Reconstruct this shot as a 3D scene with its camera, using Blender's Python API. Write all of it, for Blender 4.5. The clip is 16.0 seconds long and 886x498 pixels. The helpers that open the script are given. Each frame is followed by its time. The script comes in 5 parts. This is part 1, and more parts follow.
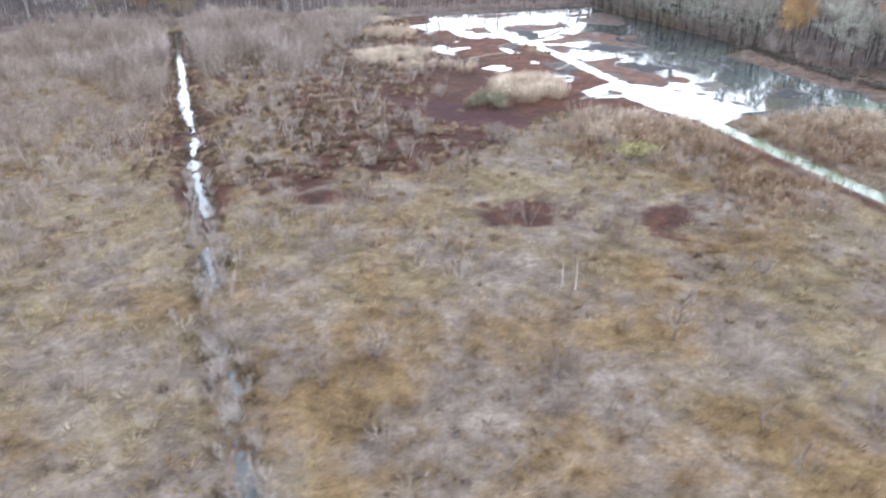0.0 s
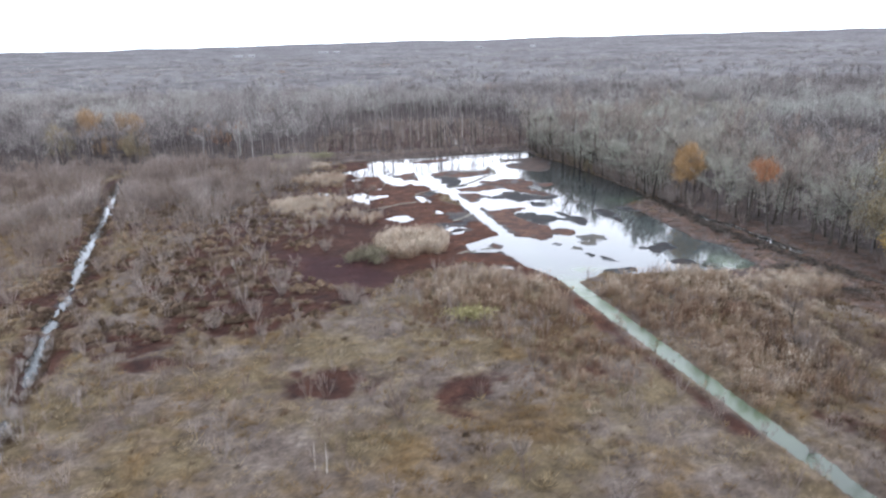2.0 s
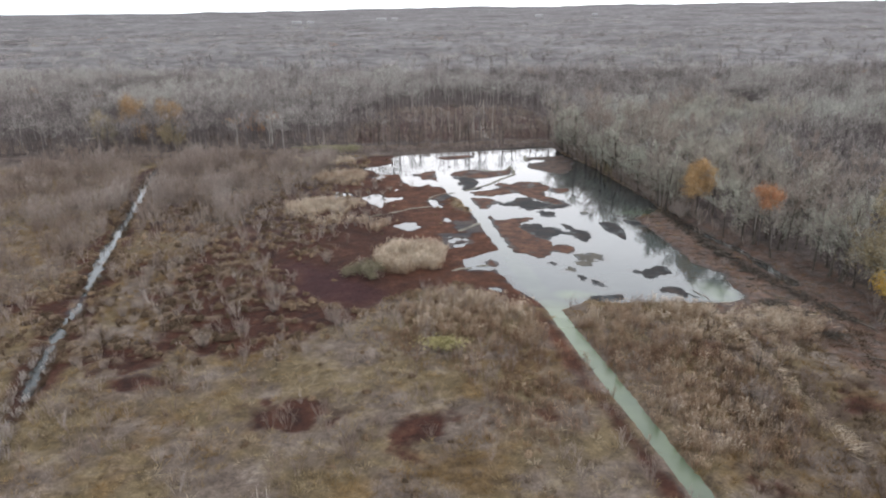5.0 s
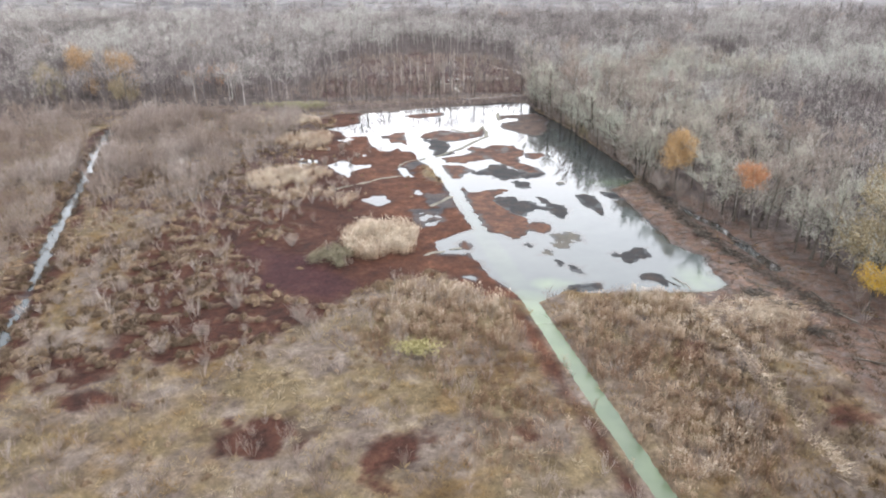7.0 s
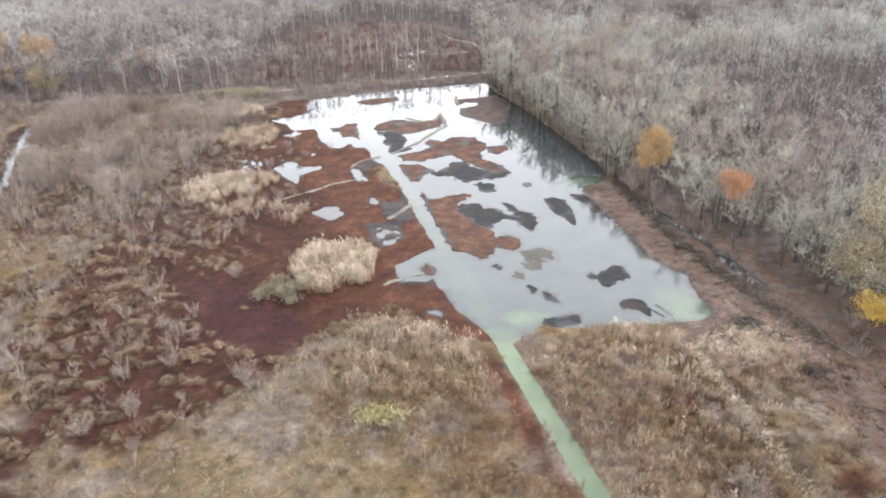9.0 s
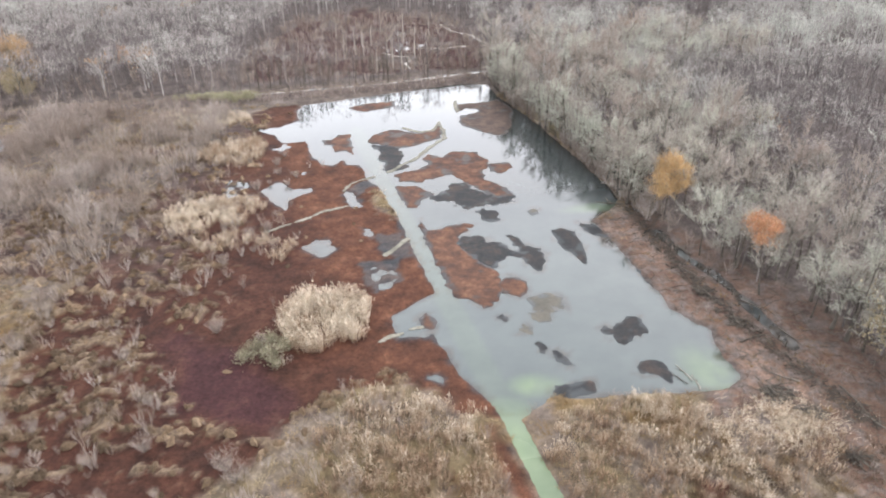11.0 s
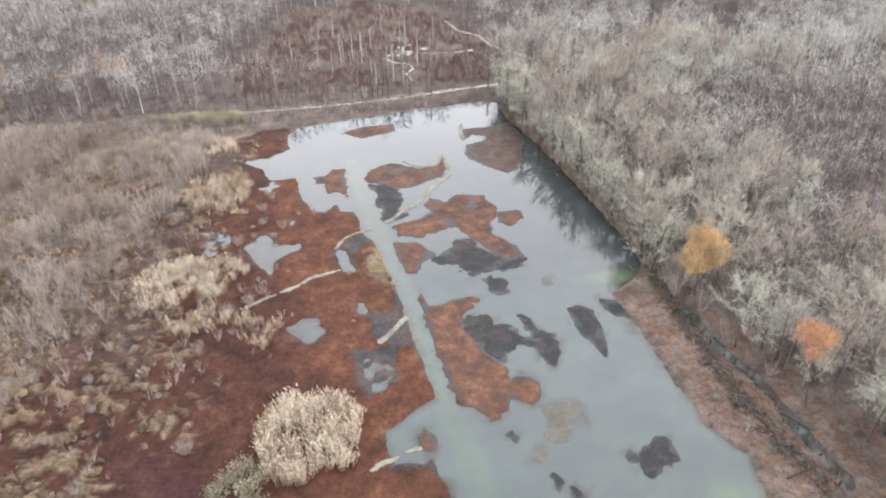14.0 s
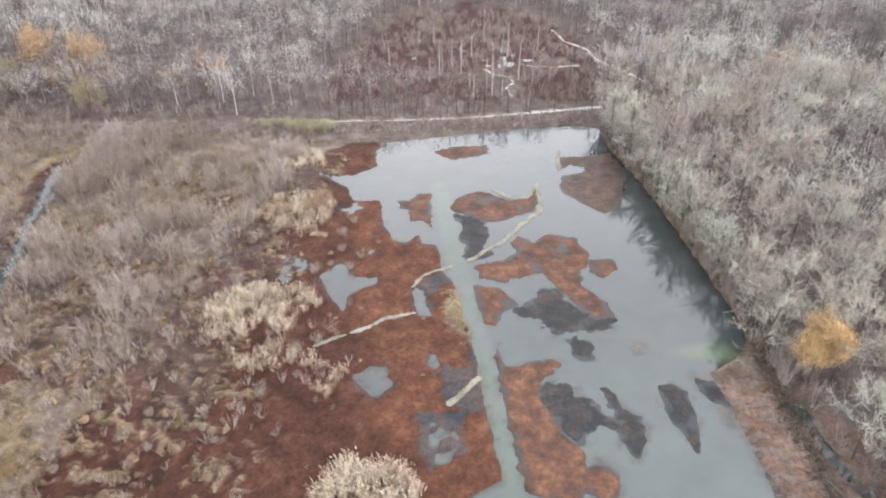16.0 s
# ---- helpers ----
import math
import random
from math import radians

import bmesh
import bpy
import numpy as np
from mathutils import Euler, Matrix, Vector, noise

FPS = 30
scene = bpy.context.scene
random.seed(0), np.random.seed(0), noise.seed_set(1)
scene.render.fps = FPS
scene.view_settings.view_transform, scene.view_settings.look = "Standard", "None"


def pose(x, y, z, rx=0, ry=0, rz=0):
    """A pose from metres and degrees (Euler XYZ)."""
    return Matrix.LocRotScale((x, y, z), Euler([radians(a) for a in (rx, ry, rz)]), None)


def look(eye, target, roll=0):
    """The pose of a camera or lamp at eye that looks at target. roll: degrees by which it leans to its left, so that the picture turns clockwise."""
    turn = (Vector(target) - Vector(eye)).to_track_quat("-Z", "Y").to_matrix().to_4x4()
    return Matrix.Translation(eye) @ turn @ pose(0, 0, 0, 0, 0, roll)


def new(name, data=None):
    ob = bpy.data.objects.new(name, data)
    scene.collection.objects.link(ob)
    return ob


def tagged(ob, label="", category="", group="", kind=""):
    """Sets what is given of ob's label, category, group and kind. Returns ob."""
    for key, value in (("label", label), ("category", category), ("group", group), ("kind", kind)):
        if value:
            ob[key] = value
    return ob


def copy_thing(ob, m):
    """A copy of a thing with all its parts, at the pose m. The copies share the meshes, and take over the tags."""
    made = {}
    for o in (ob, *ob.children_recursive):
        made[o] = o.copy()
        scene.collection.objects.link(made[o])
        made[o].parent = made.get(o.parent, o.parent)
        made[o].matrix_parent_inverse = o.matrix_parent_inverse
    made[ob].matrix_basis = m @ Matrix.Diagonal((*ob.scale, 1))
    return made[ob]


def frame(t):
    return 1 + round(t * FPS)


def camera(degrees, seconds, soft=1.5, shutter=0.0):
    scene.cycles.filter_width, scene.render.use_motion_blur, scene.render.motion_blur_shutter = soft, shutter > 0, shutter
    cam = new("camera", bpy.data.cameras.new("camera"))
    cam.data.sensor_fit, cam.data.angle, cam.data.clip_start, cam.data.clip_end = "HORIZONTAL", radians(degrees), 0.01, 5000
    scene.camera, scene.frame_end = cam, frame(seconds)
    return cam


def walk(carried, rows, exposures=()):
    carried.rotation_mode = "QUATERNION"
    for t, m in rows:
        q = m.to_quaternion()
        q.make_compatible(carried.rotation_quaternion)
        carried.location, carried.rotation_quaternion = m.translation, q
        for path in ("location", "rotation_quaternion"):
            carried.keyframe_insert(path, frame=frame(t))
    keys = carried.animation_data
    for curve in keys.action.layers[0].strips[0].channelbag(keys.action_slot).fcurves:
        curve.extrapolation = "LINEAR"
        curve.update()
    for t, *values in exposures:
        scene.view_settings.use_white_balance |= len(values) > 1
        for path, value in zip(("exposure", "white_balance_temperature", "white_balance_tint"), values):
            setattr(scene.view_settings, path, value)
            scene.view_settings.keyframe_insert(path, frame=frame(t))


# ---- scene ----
# the camera's own rows are given as parts of the walk's length
cam = camera(64.0, 16.0, soft=2.0, shutter=0.5)
METRES, EYE, TILT, LEAN, TURN = 130.0, 32.6, -25.9, 1.15, 0.0
ROWS = [
    (0.0, 0.0, 0.0, 0.0, 0.0, 0.0, -0.0),
    (0.5, 0.0463, -0.0063, 0.0117, 0.11, 2.0, 0.15),
    (1.0, 0.0918, -0.0123, 0.0227, 0.21, 4.47, 0.22),
    (1.5, 0.1392, -0.0189, 0.0342, 0.55, 7.01, 0.18),
    (2.0, 0.1865, -0.0254, 0.0463, 0.9, 9.52, -0.01),
    (2.5, 0.2321, -0.0314, 0.0584, 4.41, 11.93, -1.84),
    (3.0, 0.2674, -0.0377, 0.07, 5.41, 13.05, -2.39),
    (3.5, 0.2755, -0.0438, 0.08, 5.17, 12.16, -2.39),
    (4.0, 0.2752, -0.0497, 0.0912, 5.11, 10.26, -2.71),
    (6.5, 0.2676, -0.0319, 0.1694, 3.83, 2.76, -2.63),
    (7.0, 0.2646, -0.0123, 0.1919, 2.57, 1.62, -1.97),
    (7.5, 0.2614, 0.0102, 0.2153, 2.44, 0.62, -1.83),
    (8.0, 0.2595, 0.0341, 0.2399, 0.32, -0.35, -0.78),
    (10.5, 0.2538, 0.1495, 0.3623, -1.07, -3.98, 0.22),
    (11.0, 0.2532, 0.1686, 0.3858, -1.02, -4.53, 0.14),
    (11.5, 0.2532, 0.1891, 0.4099, -0.99, -5.02, 0.09),
    (12.0, 0.2537, 0.2105, 0.4339, -0.98, -5.53, 0.05),
    (12.5, 0.2544, 0.2332, 0.4604, -0.91, -6.15, -0.02),
    (13.0, 0.2549, 0.256, 0.485, -0.86, -6.69, -0.12),
    (13.5, 0.2556, 0.2794, 0.5104, -0.78, -7.28, -0.21),
    (14.0, 0.2567, 0.3035, 0.5368, -0.66, -7.88, -0.3),
    (14.5, 0.2566, 0.3249, 0.5611, -0.58, -8.46, -0.44),
    (15.0, 0.2524, 0.344, 0.5842, 3.89, -9.08, -2.92),
    (15.5, 0.2555, 0.3618, 0.6004, 6.82, -9.44, -4.27),
    (16.0, 0.2526, 0.3847, 0.6122, 6.9, -9.44, -4.44),
]
EXPOSURES = [(0.0, 1.0, 5800, 11), (1.0, 0.95, 5800, 12), (2.0, 0.33, 5930, 13), (2.5, -0.33, 6220, 10), (3.0, -0.95, 6500, 10), (3.5, -1.18, 6500, 10),
             (4.0, -0.7, 6500, 11), (4.2, -0.55, 6500, 11), (6.3, 0.82, 6500, 12), (7.0, 0.9, 6500, 12), (11.0, 1.05, 6550, 12), (16.0, 1.17, 6550, 12)]
walk(cam, [(t, pose(0, 0, EYE, TILT, LEAN, TURN) @ pose(METRES * x, METRES * y, METRES * z, 90 + pitch, roll, yaw)) for t, x, y, z, yaw, pitch, roll in ROWS], EXPOSURES)

# ---- light ----
SUN_UP, SUN_TURN = 68.0, 35.0      # height of the veiled sun, and its bearing to the right of straight ahead
world = bpy.data.worlds.new("overcast_sky")
scene.world = world
world.use_nodes = True
wt = world.node_tree
wt.nodes.clear()
w_out, w_bg = wt.nodes.new("ShaderNodeOutputWorld"), wt.nodes.new("ShaderNodeBackground")
w_sky = wt.nodes.new("ShaderNodeTexSky")
w_sky.sky_type, w_sky.sun_disc = "NISHITA", False
w_sky.sun_elevation, w_sky.sun_rotation = radians(SUN_UP), radians(SUN_TURN)
w_sky.dust_density = 4.0
w_co = wt.nodes.new("ShaderNodeTexCoord")
w_map = wt.nodes.new("ShaderNodeMapping")
w_map.inputs["Scale"].default_value = (1.0, 1.0, 4.0)
w_noise = wt.nodes.new("ShaderNodeTexNoise")
w_noise.inputs["Scale"].default_value, w_noise.inputs["Detail"].default_value = 1.6, 5.0
w_ramp = wt.nodes.new("ShaderNodeValToRGB")          # cloud cover: thin and thick
w_ramp.color_ramp.elements[0].position, w_ramp.color_ramp.elements[0].color = 0.35, (8.4, 8.8, 9.4, 1)
w_ramp.color_ramp.elements[1].position, w_ramp.color_ramp.elements[1].color = 0.65, (10.0, 10.15, 10.5, 1)
w_sep = wt.nodes.new("ShaderNodeSeparateXYZ")
w_high = wt.nodes.new("ShaderNodeValToRGB")          # brighter towards the horizon
w_high.color_ramp.elements[0].position, w_high.color_ramp.elements[0].color = 0.0, (3.7, 3.7, 3.7, 1)
w_high.color_ramp.elements[1].position, w_high.color_ramp.elements[1].color = 0.95, (0.7, 0.73, 0.76, 1)
w_mid = w_high.color_ramp.elements.new(0.22)
w_mid.color = (3.5, 3.5, 3.5, 1)
w_mid = w_high.color_ramp.elements.new(0.42)
w_mid.color = (2.62, 2.62, 2.63, 1)
w_mid = w_high.color_ramp.elements.new(0.62)
w_mid.color = (2.4, 2.42, 2.44, 1)
w_mul = wt.nodes.new("ShaderNodeMix")
w_mul.data_type, w_mul.blend_type = "RGBA", "MULTIPLY"
w_mul.inputs["Factor"].default_value = 1.0
w_side = wt.nodes.new("ShaderNodeValToRGB")          # thicker, bluer cloud away from the veiled sun
w_side.color_ramp.elements[0].position, w_side.color_ramp.elements[0].color = 0.16, (0.42, 0.45, 0.465, 1)
w_side.color_ramp.elements[1].position, w_side.color_ramp.elements[1].color = 0.40, (1.04, 1.03, 1.03, 1)
w_half = wt.nodes.new("ShaderNodeMath")
w_half.operation = "MULTIPLY_ADD"
w_half.inputs[1].default_value, w_half.inputs[2].default_value = 0.5, 0.5
w_mul2 = wt.nodes.new("ShaderNodeMix")
w_mul2.data_type, w_mul2.blend_type = "RGBA", "MULTIPLY"
w_mul2.inputs["Factor"].default_value = 1.0
w_mix = wt.nodes.new("ShaderNodeMix")
w_mix.data_type = "RGBA"
w_mix.inputs["Factor"].default_value = 0.85
L = wt.links.new
L(w_co.outputs["Generated"], w_map.inputs["Vector"])
L(w_map.outputs[0], w_noise.inputs["Vector"])
L(w_noise.outputs["Fac"], w_ramp.inputs["Fac"])
L(w_co.outputs["Generated"], w_sep.inputs[0])
L(w_sep.outputs["Z"], w_high.inputs["Fac"])
L(w_ramp.outputs["Color"], w_mul.inputs["A"])
L(w_high.outputs["Color"], w_mul.inputs["B"])
L(w_sky.outputs["Color"], w_mix.inputs["A"])
L(w_sep.outputs["X"], w_half.inputs[0])
L(w_half.outputs[0], w_side.inputs["Fac"])
L(w_mul.outputs["Result"], w_mul2.inputs["A"])
L(w_side.outputs["Color"], w_mul2.inputs["B"])
L(w_mul2.outputs["Result"], w_mix.inputs["B"])
L(w_mix.outputs["Result"], w_bg.inputs["Color"])
w_bg.inputs["Strength"].default_value = 0.102
L(w_bg.outputs[0], w_out.inputs["Surface"])
sun_data = bpy.data.lights.new("sun", "SUN")
sun_data.energy, sun_data.angle, sun_data.color = 0.9, radians(18), (1.0, 0.98, 0.95)
sun = new("sun", sun_data)
sun.matrix_world = look((0, 0, 100), Vector((0, 0, 100)) - Vector((math.sin(radians(SUN_TURN)) * math.cos(radians(SUN_UP)), math.cos(radians(SUN_TURN)) * math.cos(radians(SUN_UP)), math.sin(radians(SUN_UP)))))

# ---- numbers: noise and plan shapes ----
RNG = np.random.default_rng(7)


def lattice(ix, iy, seed):
    n = (ix.astype(np.int64) * 374761393 + iy.astype(np.int64) * 668265263 + seed * 974634777) & 0xFFFFFFFF
    n = ((n ^ (n >> 13)) * 1274126177) & 0xFFFFFFFF
    return ((n ^ (n >> 16)) & 0xFFFF) / 65535.0


def value_noise(x, y, seed=0):
    ix, iy = np.floor(x), np.floor(y)
    fx, fy = x - ix, y - iy
    fx, fy = fx * fx * (3 - 2 * fx), fy * fy * (3 - 2 * fy)
    a, b = lattice(ix, iy, seed), lattice(ix + 1, iy, seed)
    c, d = lattice(ix, iy + 1, seed), lattice(ix + 1, iy + 1, seed)
    return (a * (1 - fx) + b * fx) * (1 - fy) + (c * (1 - fx) + d * fx) * fy


def fbm(x, y, size, octaves=4, seed=0):
    """Noise from -1 to 1 with lumps of that many metres."""
    total, gain, s = 0.0, 0.5, 0.0
    for k in range(octaves):
        total = total + gain * (2 * value_noise(x / size * 2 ** k + 17.3 * k, y / size * 2 ** k - 9.1 * k, seed + k) - 1)
        s += gain
        gain *= 0.55
    return total / s


def smooth(v, lo, hi):
    t = np.clip((v - lo) / (hi - lo), 0, 1)
    return t * t * (3 - 2 * t)


def inside_poly(x, y, pts):
    """Metres inside (plus) or outside (minus) a plan outline."""
    d, sign = np.full(np.shape(x), 1e9), np.ones(np.shape(x))
    n = len(pts)
    for i in range(n):
        (ax, ay), (bx, by) = pts[i], pts[(i + 1) % n]
        ex, ey, wx, wy = bx - ax, by - ay, x - ax, y - ay
        t = np.clip((wx * ex + wy * ey) / (ex * ex + ey * ey), 0, 1)
        d = np.minimum(d, (wx - ex * t) ** 2 + (wy - ey * t) ** 2)
        c1, c2, c3 = y >= ay, y < by, ex * wy > ey * wx
        sign = np.where((c1 & c2 & c3) | (~c1 & ~c2 & ~c3), -sign, sign)
    return -sign * np.sqrt(d)


def inside_oval(x, y, cx, cy, rx, ry, turn=0.0):
    c, s = math.cos(radians(turn)), math.sin(radians(turn))
    u, v = (x - cx) * c + (y - cy) * s, -(x - cx) * s + (y - cy) * c
    return (1 - np.sqrt((u / rx) ** 2 + (v / ry) ** 2)) * min(rx, ry)


def inside_line(x, y, pts, half):
    """Metres inside a band along a broken line."""
    d = np.full(np.shape(x), 1e9)
    for (ax, ay), (bx, by) in zip(pts[:-1], pts[1:]):
        ex, ey, wx, wy = bx - ax, by - ay, x - ax, y - ay
        t = np.clip((wx * ex + wy * ey) / (ex * ex + ey * ey), 0, 1)
        d = np.minimum(d, np.hypot(wx - ex * t, wy - ey * t))
    return half - d


# ---- the plan ----
DITCH_R = [(85.5, -41.0), (42.5, 112.5)]                 # algae-green drainage ditch, which the channel goes on from
CHANNEL = [(44.0, 107.0), (33.9, 143.5), (12.6, 219.5)]
DITCH_L = [(5.0, -16.0), (-79.5, 215.8)]
POND = [(-17, 222.7), (-11.4, 221.5), (-7.8, 222.5), (-3.4, 227.4), (-5.6, 234.5), (-4.5, 240), (41.3, 257.5), (50.2, 256), (51.9, 246.2), (61.2, 220.4), (71.9, 180.4), (71.9, 174.3), (64.9, 166.6), (71.7, 135.4), (75.7, 129.2), (75.9, 118.3), (74.1, 116.2), (53.6, 115.3), (49.4, 115.4), (42.3, 110.2), (40.1, 115.5), (36.8, 119), (32.5, 130.9), (31.5, 129.1), (27.3, 129.5), (25.8, 135.3), (33.1, 141.5), (25.6, 169.5), (20.6, 184.6), (17.9, 188.2), (17.4, 192.5), (15.4, 196.2), (12.6, 196.8), (11.2, 200), (9.3, 196.3), (7, 197.1), (3.6, 201.9), (0.5, 212), (-5.4, 211.1), (-8.2, 217.1), (-12.2, 219.5)]
HOLES = [[(-4.9, 182.9), (-2.4, 187.8), (-0.6, 187.5), (1.9, 183.4), (6.1, 184.4), (6.9, 182.4), (3.7, 179.9), (1.4, 177.7), (2.3, 173.4), (-1.9, 178.1)],
         [(13.3, 182.8), (15, 181.3), (18.1, 174.7), (15.9, 173.8), (14.3, 177.8)],
         [(8, 157.9), (10.1, 160.5), (12.5, 160.6), (14.3, 157), (12.5, 153.9), (10.4, 155.3)],
         [(19, 165.1), (20.1, 165.2), (21.4, 162.7), (20.7, 161.2), (19.3, 162.8)],
         [(31.9, 120.1), (33.2, 120.6), (34.2, 119.7), (34.1, 118.6)]]                     # open pools in the red moss
SHALLOWS = [[(-14.1, 185.2), (-13.1, 189.2), (-9.5, 188.7), (-7.5, 185.2), (-9.7, 180.4), (-11.5, 179.3)],
            [(-8.4, 209), (-3.5, 211.4), (-1.9, 207.5), (-4.4, 204.9), (-7.4, 206.8)],
            [(0.9, 193.1), (4.1, 193.2), (4.6, 190.9), (1.3, 191.2)],
            [(21.3, 150.5), (25.4, 152.6), (26.5, 148.2), (25.8, 143.4), (23.7, 142.8), (21.8, 146.9)]]     # mottled pools, half silted up
SOAKS = [[(14.6, 183.5), (16.7, 187.3), (19.7, 187.4), (20.7, 184.7), (17.9, 183.2), (17.7, 177.2), (15.7, 181.4)],
         [(22.4, 162.2), (26.8, 162.2), (28.4, 158.6), (29.7, 153), (26.5, 152.5), (24.3, 154.8), (21.5, 155.8)], [(19.5, 152), (27, 153), (27.5, 146), (23, 141.5), (20.5, 146)]]    # black sodden patches beside the channel
MAROON = [(-8.7, 132.2), (-4.7, 132), (9.6, 119.9), (13.7, 114.1), (8, 111.5), (-2.3, 115.5), (-8.2, 125.4)]   # bare wet maroon moss
BANK_DITCH = [(-24, 249.5), (15, 258.2), (40, 267), (56, 272)]   # narrow water behind the far bank
STREAM_R = [(75.6, 161.0), (78.6, 152.0), (81.7, 146.0), (83.3, 138.6), (85.2, 132.0), (86.3, 125.0)]
BROOKS = [[(15.7, 294.5), (19.5, 290.5), (24, 289), (25.6, 284), (24.0, 279.5), (26, 274)], [(29, 299.5), (38, 299), (45, 301.5)],
          [(37, 336), (40.5, 325), (48, 316.5), (51, 308), (57.5, 300), (64.7, 289.5)]]
CLEARING = [(-30, 259), (51, 272), (58, 300), (40, 345), (2, 372), (-24, 346), (-32, 300)]
FAR_BANK = [(-160, 226), (-95, 234), (-20, 245.5), (15, 253.2), (53, 263)]
FOREST_R = [(51.5, 275), (54, 256), (64.5, 214), (72.5, 183), (76, 168), (79, 155), (91, 130), (96, 112), (104, 80), (113, 40), (125, -40),
            (700, -40), (700, 330)]
RED_LEFT = [(42, 113), (22, 118), (10, 112), (6, 96), (-6, 86), (-16, 91), (-26, 114), (-30, 138), (-29, 160), (-26, 186), (-20, 206), (-24, 224),
            (-12, 240), (-6, 241), (12, 216), (34, 143)]
RED_SPOTS = [(8.6, 76.3, 5.6, 4.6), (25.0, 73.5, 5.0, 4.0), (40.5, 78, 2.6, 2.6), (-48, 106, 6, 3), (-38, 166, 5, 5), (-46, 150, 3, 6), (66, 96, 4, 3), (80, 84, 3, 4), (68, 57, 4, 6), (64, 66, 2.5, 3.5)]


def water_depth(x, y):
    """Metres inside open water; minus on land."""
    wob = fbm(x, y, 5.0, 4, 3)
    pond = inside_poly(x, y, POND) + 0.5 * wob + 0.55 * fbm(x, y, 1.6, 4, 4)
    d = np.maximum(pond, inside_line(x, y, DITCH_R, 1.2) + 0.4 * wob)
    d = np.maximum(d, inside_line(x + 0.9 * fbm(x, y, 12.0, 2, 22), y, DITCH_L, 0.62) + 0.5 * smooth(y, 95, 130) + 1.1 * fbm(x, y, 4.0, 4, 21) + 0.8 * fbm(x, y, 1.5, 3, 24) - 0.34 * smooth(-y, -90, -65))
    d = np.maximum(d, inside_line(x, y, BANK_DITCH, 0.8) + 1.2 * fbm(x, y, 6.0, 3, 23))
    ragged = 0.9 * fbm(x, y, 2.6, 5, 9) + 0.4 * fbm(x, y, 0.9, 3, 10)
    for o in HOLES:
        d = np.maximum(d, inside_poly(x, y, o) + ragged)
    for o in SHALLOWS:
        d = np.maximum(d, np.minimum(inside_poly(x, y, o), 0.5) - 0.45 + 1.6 * fbm(x, y, 1.5, 4, 13))
    d = np.maximum(d, inside_line(x + 1.2 * fbm(x, y, 9.0, 2, 7), y, STREAM_R, 0.95) + 0.7 * fbm(x, y, 4.0, 3, 5))
    return d


def forest(x, y):
    """Metres inside the woods; minus in the open."""
    back = np.interp(x, [-700, -160, -95, -20, 15, 53, 700], [190, 233, 242, 255, 263, 277, 290])
    d = np.maximum(y - back, inside_poly(x, y, FOREST_R))
    return d + 1.5 * fbm(x, y, 9.0, 3, 31)


def red_zone(x, y):
    d = inside_poly(x, y, RED_LEFT) + 7.0 * fbm(x, y, 11.0, 4, 41)
    for o in RED_SPOTS:
        d = np.maximum(d, inside_oval(x, y, *o) - 0.6 + 5.0 * fbm(x, y, 3.2, 5, 43))
    d = np.maximum(d, inside_line(x, y, [(52.8, 64.0), (40.2, 109.0)], 1.5) + 1.6 * fbm(x, y, 4.0, 3, 48))
    d = np.maximum(d, np.minimum(inside_oval(x, y, -24, 148, 36, 66, 12), 3) + 12.0 * fbm(x, y, 9.0, 4, 49) - 4.2)
    d = np.maximum(d, np.minimum(inside_poly(x, y, CLEARING) - 2.0, 3.0) + 9.0 * fbm(x, y, 9.0, 4, 45))
    return np.maximum(d, inside_line(x, y, DITCH_L, 3.9) + 2.5 * fbm(x, y, 6.0, 3, 47) - 4 * smooth(-y, -85, -65))


def mud_zone(x, y):
    d = inside_poly(x, y, [(63, 168), (77, 170), (84, 158), (97, 131), (102, 111), (116, 60), (90, 60), (82, 100), (70, 111), (72, 124), (66, 140), (62, 152), (58, 168)])
    d = np.maximum(d, inside_line(x, y, FAR_BANK, 2.5))
    d = np.maximum(d, inside_line(x, y, [(56, 256), (68, 212), (75, 182), (79, 166)], 0.4))
    return d + 2.0 * fbm(x, y, 6.0, 4, 51)


